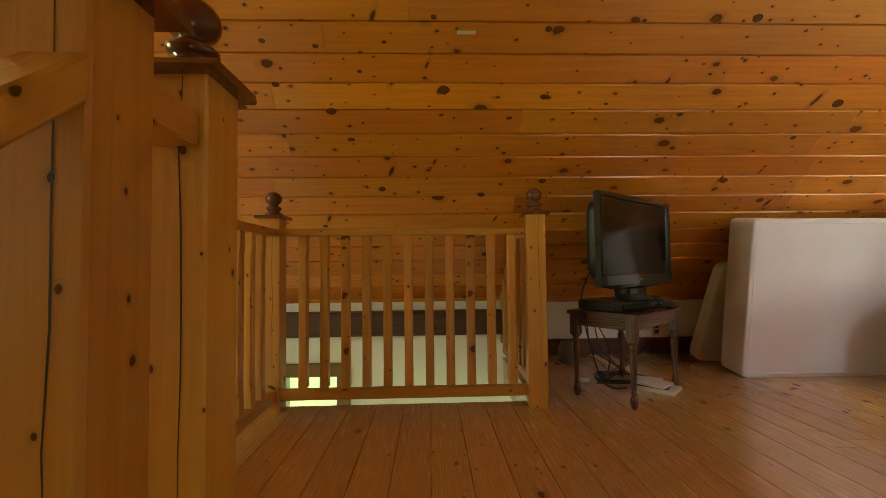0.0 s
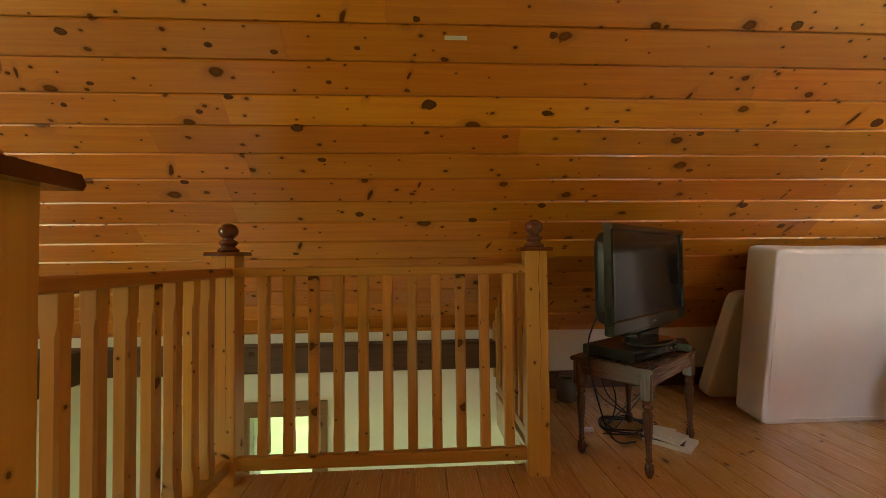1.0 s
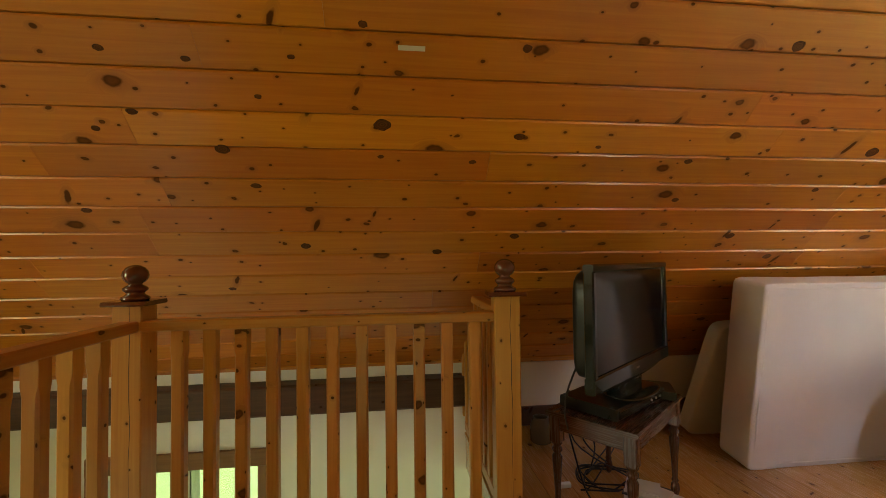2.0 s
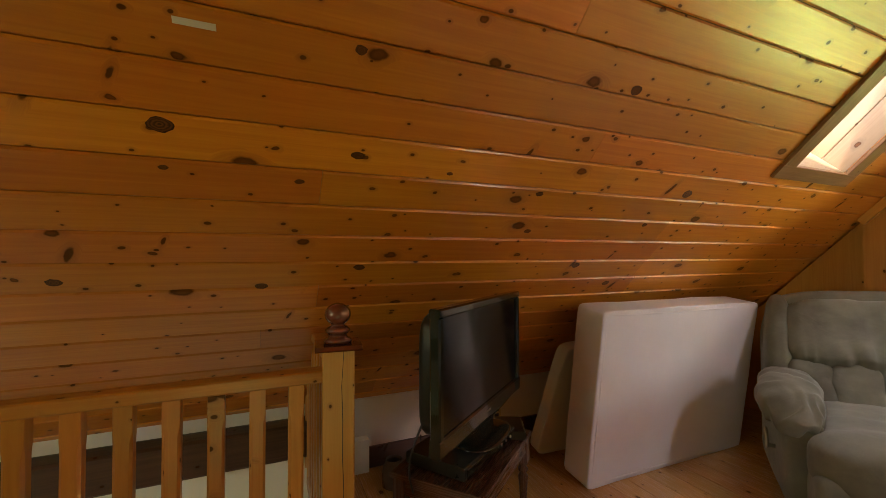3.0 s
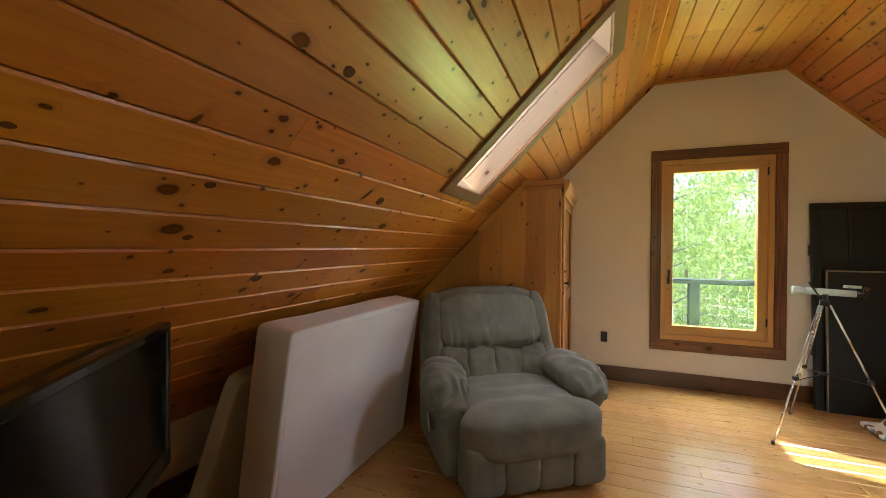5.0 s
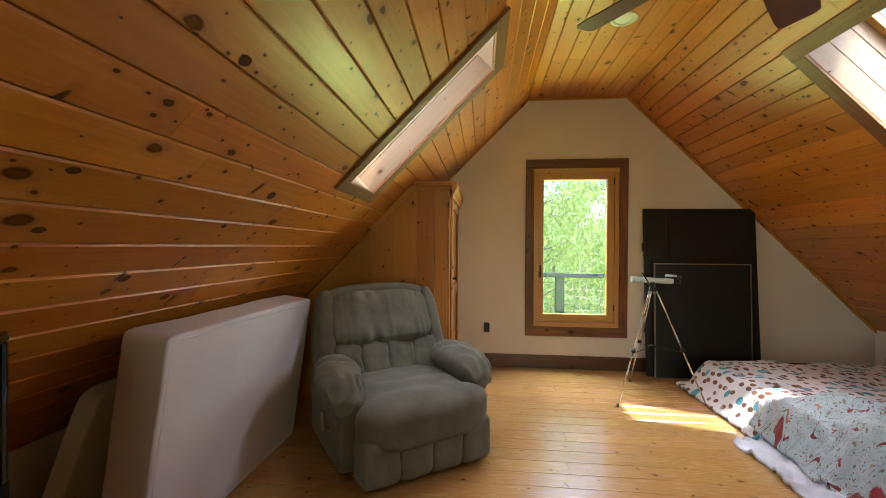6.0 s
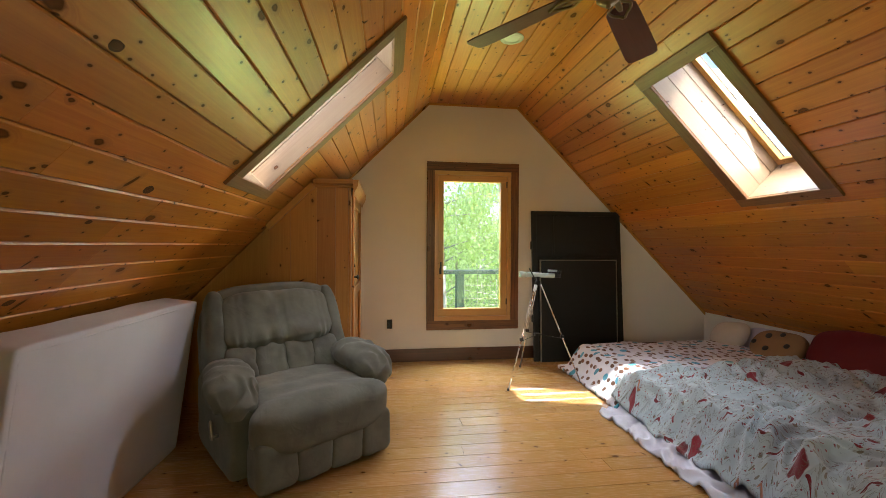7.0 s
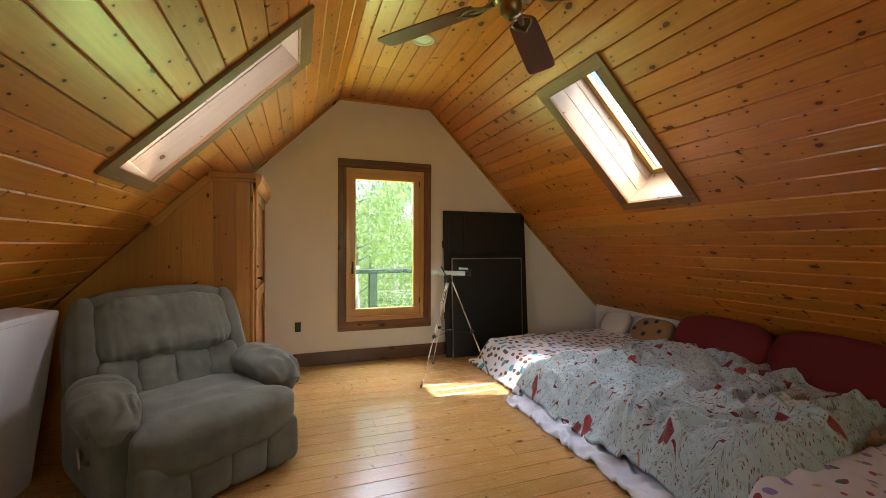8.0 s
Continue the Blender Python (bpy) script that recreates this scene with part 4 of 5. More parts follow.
    cushion(bm, (0.69, 0.86, 0.225), Matrix.Translation((0, -0.13, 0.352)), 4.0, 34, seat)
    part("seat", bm, M, ob)
    for k in range(4):
        bm = cushion(B(), (0.211, 0.20, 0.27), Matrix.Translation((-0.288 + 0.192 * k, -0.43, 0.158)), 6.0, 16, soft(50 + k, 0.007, 8))
        part("leg_rest_tuft", bm, M, ob)
    bm = tube(B(), (-0.47, -0.12, 0.25), (-0.505, -0.12, 0.25), 0.010)
    cushion(bm, (0.018, 0.03, 0.11), Matrix.Translation((-0.505, -0.12, 0.29)) @ pose(0, 0, 0, -20, 0, 0), 3, 6)
    part("lever", bm, M_SILVER, ob, "small dull metal lever")
    for x in (-0.3, 0.3):
        for y in (-0.28, 0.3):
            bm = lathe(B(), [(0.03, 0), (0.035, 0.03), (0.03, 0.06)], Matrix.Translation((x, y, 0)), 12)
            part("foot", bm, M_BLACK, ob)


recliner()


# ---- closet under the slope ----
closet = tagged(thing("closet", "built-in knotty pine closet under the slope", "closet"), kind="structure")
CX, CY = 3.95, 1.30
ZT = 1.86
edges = [CY + 0.022, 1.43, 1.585, 1.80, 1.98]
for a, b in zip(edges, edges[1:]):
    bm = B()
    za, zb = min(ZT, A - a - 0.03), min(ZT, A - b - 0.03)
    lay = uvl(bm)
    uo, vo = random.uniform(0, 30), random.uniform(0, 30)
    pts = [(a + 0.0008, 0.0), (b - 0.0008, 0.0), (b - 0.0008, zb), (a + 0.0008, za)]
    fr = [bm.verts.new((CX, y, z)) for y, z in pts]
    bk = [bm.verts.new((CX + 0.02, y, z)) for y, z in pts]
    faces = [bm.faces.new(fr[::-1]), bm.faces.new(bk)] + [bm.faces.new((fr[i], fr[(i + 1) % 4], bk[(i + 1) % 4], bk[i])) for i in range(4)]
    for f in faces:
        for lp in f.loops:
            lp[lay].uv = (lp.vert.co.z + uo, lp.vert.co.y + vo)
    bmesh.ops.recalc_face_normals(bm, faces=bm.faces[:])
    part("panel_board", bm, M_PINE, closet)
bm = B()
lay = uvl(bm)
pts = [(1.98, 0), (KN - 0.03, 0), (KN - 0.03, A - KN), (1.98, A - 1.98 - 0.005)]
fr = [bm.verts.new((CX + 0.075, y, z)) for y, z in pts]
bk = [bm.verts.new((CX + 0.095, y, z)) for y, z in pts]
for f in [bm.faces.new(fr[::-1]), bm.faces.new(bk)] + [bm.faces.new((fr[i], fr[(i + 1) % 4], bk[(i + 1) % 4], bk[i])) for i in range(4)]:
    for lp in f.loops:
        lp[lay].uv = (lp.vert.co.z, lp.vert.co.y + 3)
bmesh.ops.recalc_face_normals(bm, faces=bm.faces[:])
part("side_panel", bm, M_PINE, closet)
bm = B()
block(bm, CX - 0.022, CX - 0.0005, CY - 0.02, A - ZT - 0.03, ZT - 0.035, ZT + 0.035, "y", 0.008)
part("cornice", bm, M_PINE, closet)
bm = B()
extrude(bm, rect(1.50 / R2, 1.87 / R2, 0.004, 0.055, 0.006), CX - 0.022, CX - 0.0005, slope_matrix(1))
bmesh.ops.recalc_face_normals(bm, faces=bm.faces[:])
part("cornice", bm, M_PINE, closet, "slanting pine trim under the slope")
bm = B()
block(bm, CX, W - 0.001, CY + 0.001, A - ZT - 0.04, ZT + 0.0, ZT + 0.02, "x")
part("top_board", bm, M_PINE, closet)
bm = B()
block(bm, CX - 0.022, W - 0.001, CY - 0.02, CY - 0.0005, ZT - 0.035, ZT + 0.035, "x", 0.008)
part("cornice", bm, M_PINE, closet)
for a, b in ((CX - 0.002, CX + 0.075), (W - 0.09, W - 0.001)):
    bm = B()
    block(bm, a, b, CY, CY + 0.021, 0, ZT - 0.036, "z")
    part("stile", bm, M_PINE, closet)
bm = B()
crown = [(CY - 0.0215, ZT - 0.10), (CY - 0.028, ZT - 0.10), (CY - 0.034, ZT - 0.07), (CY - 0.05, ZT - 0.045), (CY - 0.062, ZT - 0.02), (CY - 0.066, ZT + 0.03), (CY - 0.0215, ZT + 0.03)]
extrude(bm, crown, CX - 0.05, W - 0.001)
bmesh.ops.recalc_face_normals(bm, faces=bm.faces[:])
part("crown", bm, M_PINE, closet, "curved pine crown moulding")
bm = B()
block(bm, CX - 0.05, CX - 0.0225, CY - 0.021, A - ZT - 0.05, ZT - 0.012, ZT + 0.036, "y", 0.01)
part("crown", bm, M_PINE, closet)
door = part("door", block(B(), CX + 0.08, W - 0.095, CY + 0.002, CY + 0.020, 0.03, ZT - 0.04, "z"), M_PINE, closet)
for a, b in ((CX + 0.09, CX + 0.17), (W - 0.185, W - 0.105)):
    part("door_stile", block(B(), a, b, CY - 0.018, CY + 0.0015, 0.04, ZT - 0.05, "z", 0.008), M_PINE, door)
for a, b in ((0.04, 0.16), (0.85, 0.95), (1.68, 1.81)):
    part("door_rail", block(B(), CX + 0.171, W - 0.186, CY - 0.016, CY + 0.0015, a, b, "x", 0.006), M_PINE, door)
part("knob", lathe(B(), [(0.008, 0), (0.008, 0.02), (0.018, 0.028), (0.018, 0.036), (0.006, 0.042)], pose(CX + 0.13, CY - 0.018, 1.05, 90), 14), M_PLATE, door, "dark knob")
part("knob", lathe(B(), [(0.014, 0), (0.012, 0.006), (0.004, 0.01)], pose(CX + 0.13, CY - 0.018, 1.15, 90), 12), M_PLATE, door, "dark keyhole plate")


# ---- black panels leaning on the gable ----
lean = math.degrees(math.atan2(0.13, 1.74))
ob = thing("folded_panel", "large matte black folding panel leaning on the gable wall", "panel", pose(4.872, -1.25, 0, 0, lean, 0))
bm = B()
block(bm, 0.0, 0.032, -0.555, 0.555, 0.0, 1.755, "z", 0.006)
part("board", bm, M_PANEL, ob)
for a, b, c, d, al in ((-0.555, 0.555, 1.70, 1.755, "y"), (-0.555, -0.50, 0.0, 1.70, "z"), (0.50, 0.555, 0.0, 1.70, "z"), (-0.5, 0.5, 1.20, 1.245, "y"), (0.285, 0.31, 1.245, 1.70, "z")):
    bm = B()
    block(bm, -0.012, -0.0005, a, b, c, d, al, 0.003)
    part("frame_rail", bm, M_PANEL, ob)
for z in (1.30, 0.45):
    bm = B()
    block(bm, -0.02, 0.02, 0.555, 0.575, z, z + 0.09, "z", 0.004)
    part("hinge", bm, M_BLACK, ob)
ob = thing("framed_board", "black board with a thin dull metal edge", "board", pose(4.835, -1.235, 0, 0, 2.5, 0))
bm = B()
block(bm, 0.001, 0.018, -0.47, 0.47, 0.0, 1.17, "z", 0.002)
part("board", bm, M_PANEL, ob)
for a, b, c, d, al in ((-0.475, 0.475, 1.165, 1.178, "y"), (-0.475, -0.463, 0.0, 1.165, "z"), (0.463, 0.475, 0.0, 1.165, "z")):
    bm = B()
    block(bm, -0.004, 0.02, a, b, c, d, al, 0.002)
    part("edge", bm, M_SILVER, ob, "thin dull metal edge")


# ---- telescope on its tripod ----
ob = thing("telescope", "small white telescope on a thin aluminium tripod", "telescope", pose(4.2, -0.475, 0))
hub = Vector((0, 0, 0.985))
feet = [Vector((3.99 - 4.2, -0.12 + 0.475, 0)), Vector((4.117 - 4.2, -0.889 + 0.475, 0)), Vector((4.68 - 4.2, -0.46 + 0.475, 0))]
for ft in feet:
    top = hub + (ft - hub).normalized() * 0.03 + Vector((ft.x, ft.y, 0)).normalized() * 0.02
    knee = top + (ft - top) * 0.53
    side = Vector((-ft.y, ft.x, 0)).normalized() * 0.009
    bm = tube(B(), top + side, knee + side, 0.005, 8)
    tube(bm, top - side, knee - side, 0.005, 8)
    leg = part("leg", bm, M_ALU, ob)
    bm = tube(B(), top + (ft - top) * 0.42, ft, 0.0065, 8)
    part("lower_tube", bm, M_ALU, leg)
    part("clamp", cushion(B(), (0.034, 0.034, 0.03), Matrix.Translation(knee), 5, 5), M_BLACK, leg)
    part("foot", lathe(B(), [(0.011, 0), (0.011, 0.02), (0.007, 0.025)], Matrix.Translation(ft), 10), M_BLACK, leg)
    part("brace", tube(B(), top + (ft - top) * 0.55, Vector((0, 0, 0.47)), 0.003, 6), M_BLACK, ob)
part("spreader", lathe(B(), [(0.03, 0.465), (0.03, 0.478)], None, 14), M_BLACK, ob)
part("head", lathe(B(), [(0.028, 0.95), (0.028, 0.99), (0.014, 0.995), (0.014, 1.02), (0.02, 1.022), (0.02, 1.035)], None, 14), M_BLACK, ob)
t0, t1 = Vector((0.02, 0.13, 1.055)), Vector((-0.02, -0.16, 1.045))
aim = t1 - t0
part("tube", tube(B(), t0, t1, 0.024, 18), M_TUBE, ob, "pale shiny tube")
part("dew_shield", tube(B(), t0 - aim.normalized() * 0.045, t0 + aim * 0.08, 0.029, 18), M_TUBE, ob)
part("focuser", tube(B(), t1, t1 + aim.normalized() * 0.06, 0.019, 14), M_BLACK, ob)
part("eyepiece", tube(B(), t1 + aim.normalized() * 0.05, t1 + aim.normalized() * 0.05 + Vector((0, -0.005, 0.05)), 0.014, 12), M_BLACK, ob)
part("finder", tube(B(), t1 + Vector((0.01, 0.06, 0.05)), t1 + Vector((0.005, -0.03, 0.046)), 0.011, 12), M_TUBE, ob)
part("pan_handle", tube(B(), (0, 0.02, 1.0), (-0.03, 0.10, 1.12), 0.006, 8), M_BLACK, ob)


# ---- beds on the floor ----
def print_mat(name, ground, layers, bump=0.25, fine=None, crease=0.0, wobble=0.35):
    """Cotton with scattered motifs: layers of (scale, radius, stretch, colour, share of cells used)."""
    m, nodes, links, bsdf = mat(name)
    nt = m.node_tree
    col = None
    uv = mapped(nt, (1, 1, 1))
    shade = noise_of(nt, uv, 5.0, 3.0)
    col = mix(nt, shade, tuple(c * 0.93 for c in ground), tuple(min(1, c * 1.05) for c in ground))
    for k, (sc, r, stretch, color, share) in enumerate(layers):
        mp = nodes.new("ShaderNodeMapping")
        mp.inputs["Scale"].default_value = (1.0, stretch, 1.0)
        mp.inputs["Location"].default_value = (3.1 * k, 1.7 * k, 0)
        mp.inputs["Rotation"].default_value = (0, 0, 0.6 * k)
        links.new(uv, mp.inputs[0])
        wob = nodes.new("ShaderNodeTexNoise")
        wob.inputs["Scale"].default_value = sc * 1.6
        links.new(uv, wob.inputs["Vector"])
        add = nodes.new("ShaderNodeVectorMath")
        add.operation = "MULTIPLY_ADD"
        add.inputs[1].default_value = (wobble / sc, wobble / sc, 0)
        links.new(wob.outputs[1], add.inputs[0])
        links.new(mp.outputs[0], add.inputs[2])
        v = nodes.new("ShaderNodeTexVoronoi")
        v.voronoi_dimensions = "2D"
        v.inputs["Scale"].default_value = sc
        v.inputs["Randomness"].default_value = 0.75
        links.new(add.outputs[0], v.inputs["Vector"])
        sp = nodes.new("ShaderNodeSeparateColor")
        links.new(v.outputs["Color"], sp.inputs[0])
        on = mth(nt, "MULTIPLY", ramp(nt, v.outputs["Distance"], r * 1.06, r * 0.94), mth(nt, "LESS_THAN", sp.outputs[0], share))
        tint = mix(nt, sp.outputs[1], tuple(c * 0.7 for c in color), tuple(min(1, c * 1.25) for c in color))
        col = mix(nt, on, col, tint)
    if fine:
        w = noise_of(nt, uv, 9.0, 5.0, 0.6, 1.5)
        band = mth(nt, "SUBTRACT", 1.0, ramp(nt, mth(nt, "ABSOLUTE", mth(nt, "SUBTRACT", w, 0.5)), 0.006, 0.016))
        col = mix(nt, mth(nt, "MULTIPLY", band, 0.6), col, fine)
    links.new(col, bsdf.inputs["Base Color"])
    bsdf.inputs["Roughness"].default_value = 0.9
    bsdf.inputs["Sheen Weight"].default_value = 0.2
    fold = noise_of(nt, mapped(nt, (1.0, 0.55, 1.0)), 3.4, 2.0, 0.45, 0.9)
    ridge = mth(nt, "ABSOLUTE", mth(nt, "SUBTRACT", fold, 0.5))
    weave = mth(nt, "MULTIPLY", noise_of(nt, uv, 380.0, 2.0), 0.03 * bump / 0.25)
    bumped(nt, bsdf, mth(nt, "SUBTRACT", weave, mth(nt, "MULTIPLY", ridge, 2.4 * crease)), 0.8, 0.03)
    return m


M_DOTS = print_mat("dotted_cotton", (0.70, 0.69, 0.74), [(11.0, 0.29, 1.3, (0.15, 0.058, 0.024), 0.8), (8.6, 0.23, 0.75, (0.07, 0.30, 0.42), 0.46), (9.0, 0.13, 1.0, (0.42, 0.38, 0.36), 0.3)], crease=0.4, wobble=0.09)
M_DUVET = print_mat("pale_blue_cotton", (0.40, 0.47, 0.50), [(40, 0.18, 1.0, (0.22, 0.04, 0.05), 0.36), (22, 0.16, 0.7, (0.22, 0.20, 0.16), 0.45), (4.6, 0.175, 0.52, (0.22, 0.010, 0.020), 0.55), (5.0, 0.115, 1.8, (0.18, 0.008, 0.016), 0.40), (3.0, 0.09, 2.2, (0.40, 0.14, 0.07), 0.2)], fine=(0.15, 0.11, 0.08), crease=1.05, wobble=0.20)
M_PINKP = print_mat("pink_print_cotton", (0.57, 0.51, 0.52), [(10, 0.19, 0.8, (0.04, 0.14, 0.08), 0.25), (9, 0.20, 1.2, (0.22, 0.15, 0.33), 0.25), (11, 0.16, 1.0, (0.55, 0.38, 0.06), 0.16), (9, 0.13, 1.0, (0.30, 0.03, 0.05), 0.2)], crease=0.4)
M_SHEET = plain("white_sheet", (0.62, 0.61, 0.70), 0.9, var=0.04, bump=0.1, bump_scale=300.0)


def drape(name, material, parent, x0, x1, y0, y1, height, nx, ny, label=""):
    """A cloth laid over a bed: a height field closed down to its own hem, z = height(x, y)."""
    bm = B()
    lay = uvl(bm)
    top = [[None] * (ny + 1) for _ in range(nx + 1)]
    low = [[None] * (ny + 1) for _ in range(nx + 1)]
    for i in range(nx + 1):
        for j in range(ny + 1):
            x, y = x0 + (x1 - x0) * i / nx, y0 + (y1 - y0) * j / ny
            px, py, pz = height(x, y)
            top[i][j] = bm.verts.new((px, py, pz))
            low[i][j] = bm.verts.new((px, py, max(0.001, pz - 0.022)))
    uvs = {}
    for i in range(nx + 1):
        for j in range(ny + 1):
            run = 0.0 if j == 0 else run + (top[i][j].co.yz - top[i][j - 1].co.yz).length
            c = (x0 + (x1 - x0) * i / nx, y0 + run)
            uvs[top[i][j]] = uvs[low[i][j]] = c
    quads = []
    for i in range(nx):
        for j in range(ny):
            quads.append((top[i][j], top[i + 1][j], top[i + 1][j + 1], top[i][j + 1]))
            quads.append((low[i][j + 1], low[i + 1][j + 1], low[i + 1][j], low[i][j]))
    for i in range(nx):
        quads.append((low[i][0], low[i + 1][0], top[i + 1][0], top[i][0]))
        quads.append((top[i][ny], top[i + 1][ny], low[i + 1][ny], low[i][ny]))
    for j in range(ny):
        quads.append((top[0][j], top[0][j + 1], low[0][j + 1], low[0][j]))
        quads.append((low[nx][j], low[nx][j + 1], top[nx][j + 1], top[nx][j]))
    for q in quads:
        f = bm.faces.new(q)
        f.smooth = True
        for lp in f.loops:
            lp[lay].uv = uvs[lp.vert]
    return part(name, bm, material, parent, label)


def ridged(x, y, s, seed):
    n = noise.noise(Vector((x * s, y * s, seed)))
    return 1.0 - math.sqrt(n * n + 0.003) * 2.0


def dotted_top(x, y):
    edge = smooth(-0.86, -1.10, y) * smooth(4.65, 4.48, x)
    n = noise.noise(Vector((x * 4, y * 4, 1)))
    fold = 0.020 * ridged(x + 0.3 * y, y * 0.6, 5, 2) + 0.014 * n + 0.02 * smooth(-1.0, -1.3, y)
    z = 0.012 + edge * (0.25 + fold) + (1 - edge) * 0.025 * max(0, ridged(x, y, 9, 5))
    return x + 0.012 * noise.noise(Vector((x * 7, y * 7, 3))), y + 0.02 * noise.noise(Vector((x * 6, y * 6, 9))), z


def duvet_top(x, y):
    north = smooth(-0.83, -1.04, y + 0.03 * math.sin(x * 5))
    west = smooth(1.56, 1.80, x + 0.09 * math.sin(y * 3.2) + 0.05 * y + 0.05)
    east = smooth(3.58, 3.36, x + 0.06 * math.sin(y * 4 + 1))
    warp = noise.noise(Vector((x * 2.2, y * 2.2, 4)))
    gather = math.sin((x * 1.0 + 0.45 * y) * 21 + 6 * warp)
    along = x * 0.9 + 0.5 * y + 0.25 * warp
    wr = 0.062 * ridged(along, (y - 0.4 * x) * 0.45, 3.4, 7) + 0.056 * ridged(along + 0.1 * warp, (y - 0.5 * x) * 0.40, 8.0, 11) + 0.010 * ridged(along - 0.12 * warp, (y - 0.3 * x) * 0.45, 17.0, 13)
    wr += 0.022 * ridged(x * 0.5 - y, (x + 0.6 * y) * 0.4, 9.0, 15)
    wr += 0.030 * gather * smooth(-2.3, -0.95, y) * (0.5 + warp)
    z = 0.05 + north * (0.235 + wr) * (0.30 + 0.70 * west)
    z += (1 - north) * 0.035 * max(0.0, gather)
    z = z * east + (1 - east) * (0.262 + 0.3 * wr if north > 0.5 else z)
    return x + 0.02 * noise.noise(Vector((x * 5, y * 5, 21))), y + 0.03 * noise.noise(Vector((x * 5, y * 5, 31))), max(0.024, z)


def pink_top(x, y):
    edge = smooth(-0.84, -1.08, y)
    fold = 0.014 * ridged(x + y, y, 4, 41) + 0.01 * noise.noise(Vector((x * 6, y * 6, 2)))
    return x, y + 0.02 * noise.noise(Vector((x * 6, y * 6, 19))), 0.012 + edge * (0.235 + fold)


def hem_top(x, y):
    n = max(0.0, ridged(x, y, 8, 51))
    return x + 0.02 * noise.noise(Vector((x * 6, y * 6, 5))), y + 0.035 * noise.noise(Vector((x * 4, y, 6))), 0.010 + 0.055 * n * n + 0.014 * noise.noise(Vector((x * 16, y * 16, 8))) ** 2


for nm, lab, x0, x1, y1, topf, mt, clab, nx, ny in (
        ("mattress", "mattress on the floor under a dotted sheet", 3.47, 4.53, -0.97, dotted_top, M_DOTS, "cream sheet with brown and blue dots", 90, 120),
        ("mattress", "mattress on the floor under a print sheet", 0.55, 1.62, -0.95, pink_top, M_PINKP, "pale pink sheet with small coloured motifs", 60, 90)):
    ob = thing(nm, lab, "mattress", None, "mattresses side by side on the floor")
    bm = cushion(B(), (x1 - x0 - 0.1, y1 + 2.82, 0.22), Matrix.Translation(((x0 + x1) / 2, (y1 - 0.14 - 2.96) / 2, 0.112)), 10, 10)
    part("core", bm, M_SHEET, ob)
    drape("sheet", mt, ob, x0 - (0.02 if x0 > 2 else 0.0), x1 + (0.1 if x0 > 2 else 0.02), -2.96, y1 + 0.1, topf, nx, ny, clab)
ob = thing("mattress", "wide mattress on the floor under a rumpled duvet", "mattress", None, "mattresses side by side on the floor")
bm = cushion(B(), (1.64, 1.86, 0.21), Matrix.Translation((2.58, -2.02, 0.107)), 10, 10)
part("core", bm, M_SHEET, ob)
drape("fitted_sheet", M_SHEET, ob, 1.62, 3.42, -1.0, -0.70, hem_top, 120, 24, "white sheet hem spilling on the floor")
duvet = thing("duvet", "rumpled pale blue duvet with red and brown motifs", "duvet")
drape("cover", M_DUVET, duvet, 1.56, 3.52, -2.78, -0.85, duvet_top, 230, 220)


def pillow(name, label, size, m, material, dots=None, power=2.5):
    ob = thing(name, label, "pillow", m, "pillows along the knee wall")

    def shape(q, w):
        n = noise.noise(Vector((w.x * 6, w.y * 6, w.z * 6 + size[0])))
        k = 1.0 - 0.28 * (abs(q.x) ** 3 + abs(q.y) ** 3) * 0.5
        return Vector((w.x, w.y, w.z * k)) + Vector(q).normalized() * 0.012 * n
    part("cover", cushion(B(), size, None, power, 18, shape), material, ob)
    if dots:
        rn = random.Random(3)
        for dx, dy, r in dots:
            q = Vector((dx, dy, 0))
            zz = size[2] / 2 * max(0.0, 1 - abs(2 * dx / size[0]) ** 2.5 - abs(2 * dy / size[1]) ** 2.5) ** 0.4 * 0.98 + 0.004
            bm = cushion(B(), (r * 2, r * 2, 0.014), Matrix.Translation((dx, dy, zz)), 2.2, 8)
            part("spot", bm, M_PLATE, ob, "dark brown round patch")
    return ob


M_CREAM = plain("cream_plush", (0.60, 0.52, 0.44), 0.95, var=0.08, bump=0.4, bump_scale=300.0)
M_TAN = plain("tan_plush", (0.30, 0.165, 0.07), 0.95, var=0.12, bump=0.4, bump_scale=300.0)
pillow("pillow", "cream plush cushion leaning on the knee wall", (0.42, 0.33, 0.15), pose(4.36, -2.72, 0.38, -50, 6, 8), M_CREAM)
pillow("pillow", "tan plush round cushion with dark brown spots", (0.50, 0.34, 0.17), pose(3.80, -2.72, 0.385, -48, 0, 4), M_TAN,
       ((-0.14, 0.02, 0.026), (0.02, 0.09, 0.028), (0.06, -0.05, 0.03), (0.17, 0.04, 0.024), (-0.05, -0.09, 0.024)))
pillow("pillow", "dark red cotton pillow against the knee wall", (0.88, 0.46, 0.22), pose(3.06, -2.74, 0.44, -60, 0, 2), M_RED, None, 3.0)
pillow("pillow", "dark red cotton pillow against the knee wall", (0.86, 0.48, 0.22), pose(2.20, -2.73, 0.45, -58, 0, -3), M_RED, None, 3.0)
pillow("pillow", "white cotton pillow behind the plush cushions", (0.5, 0.3, 0.12), pose(4.08, -2.86, 0.36, -60, 0, 0), M_SHEET)


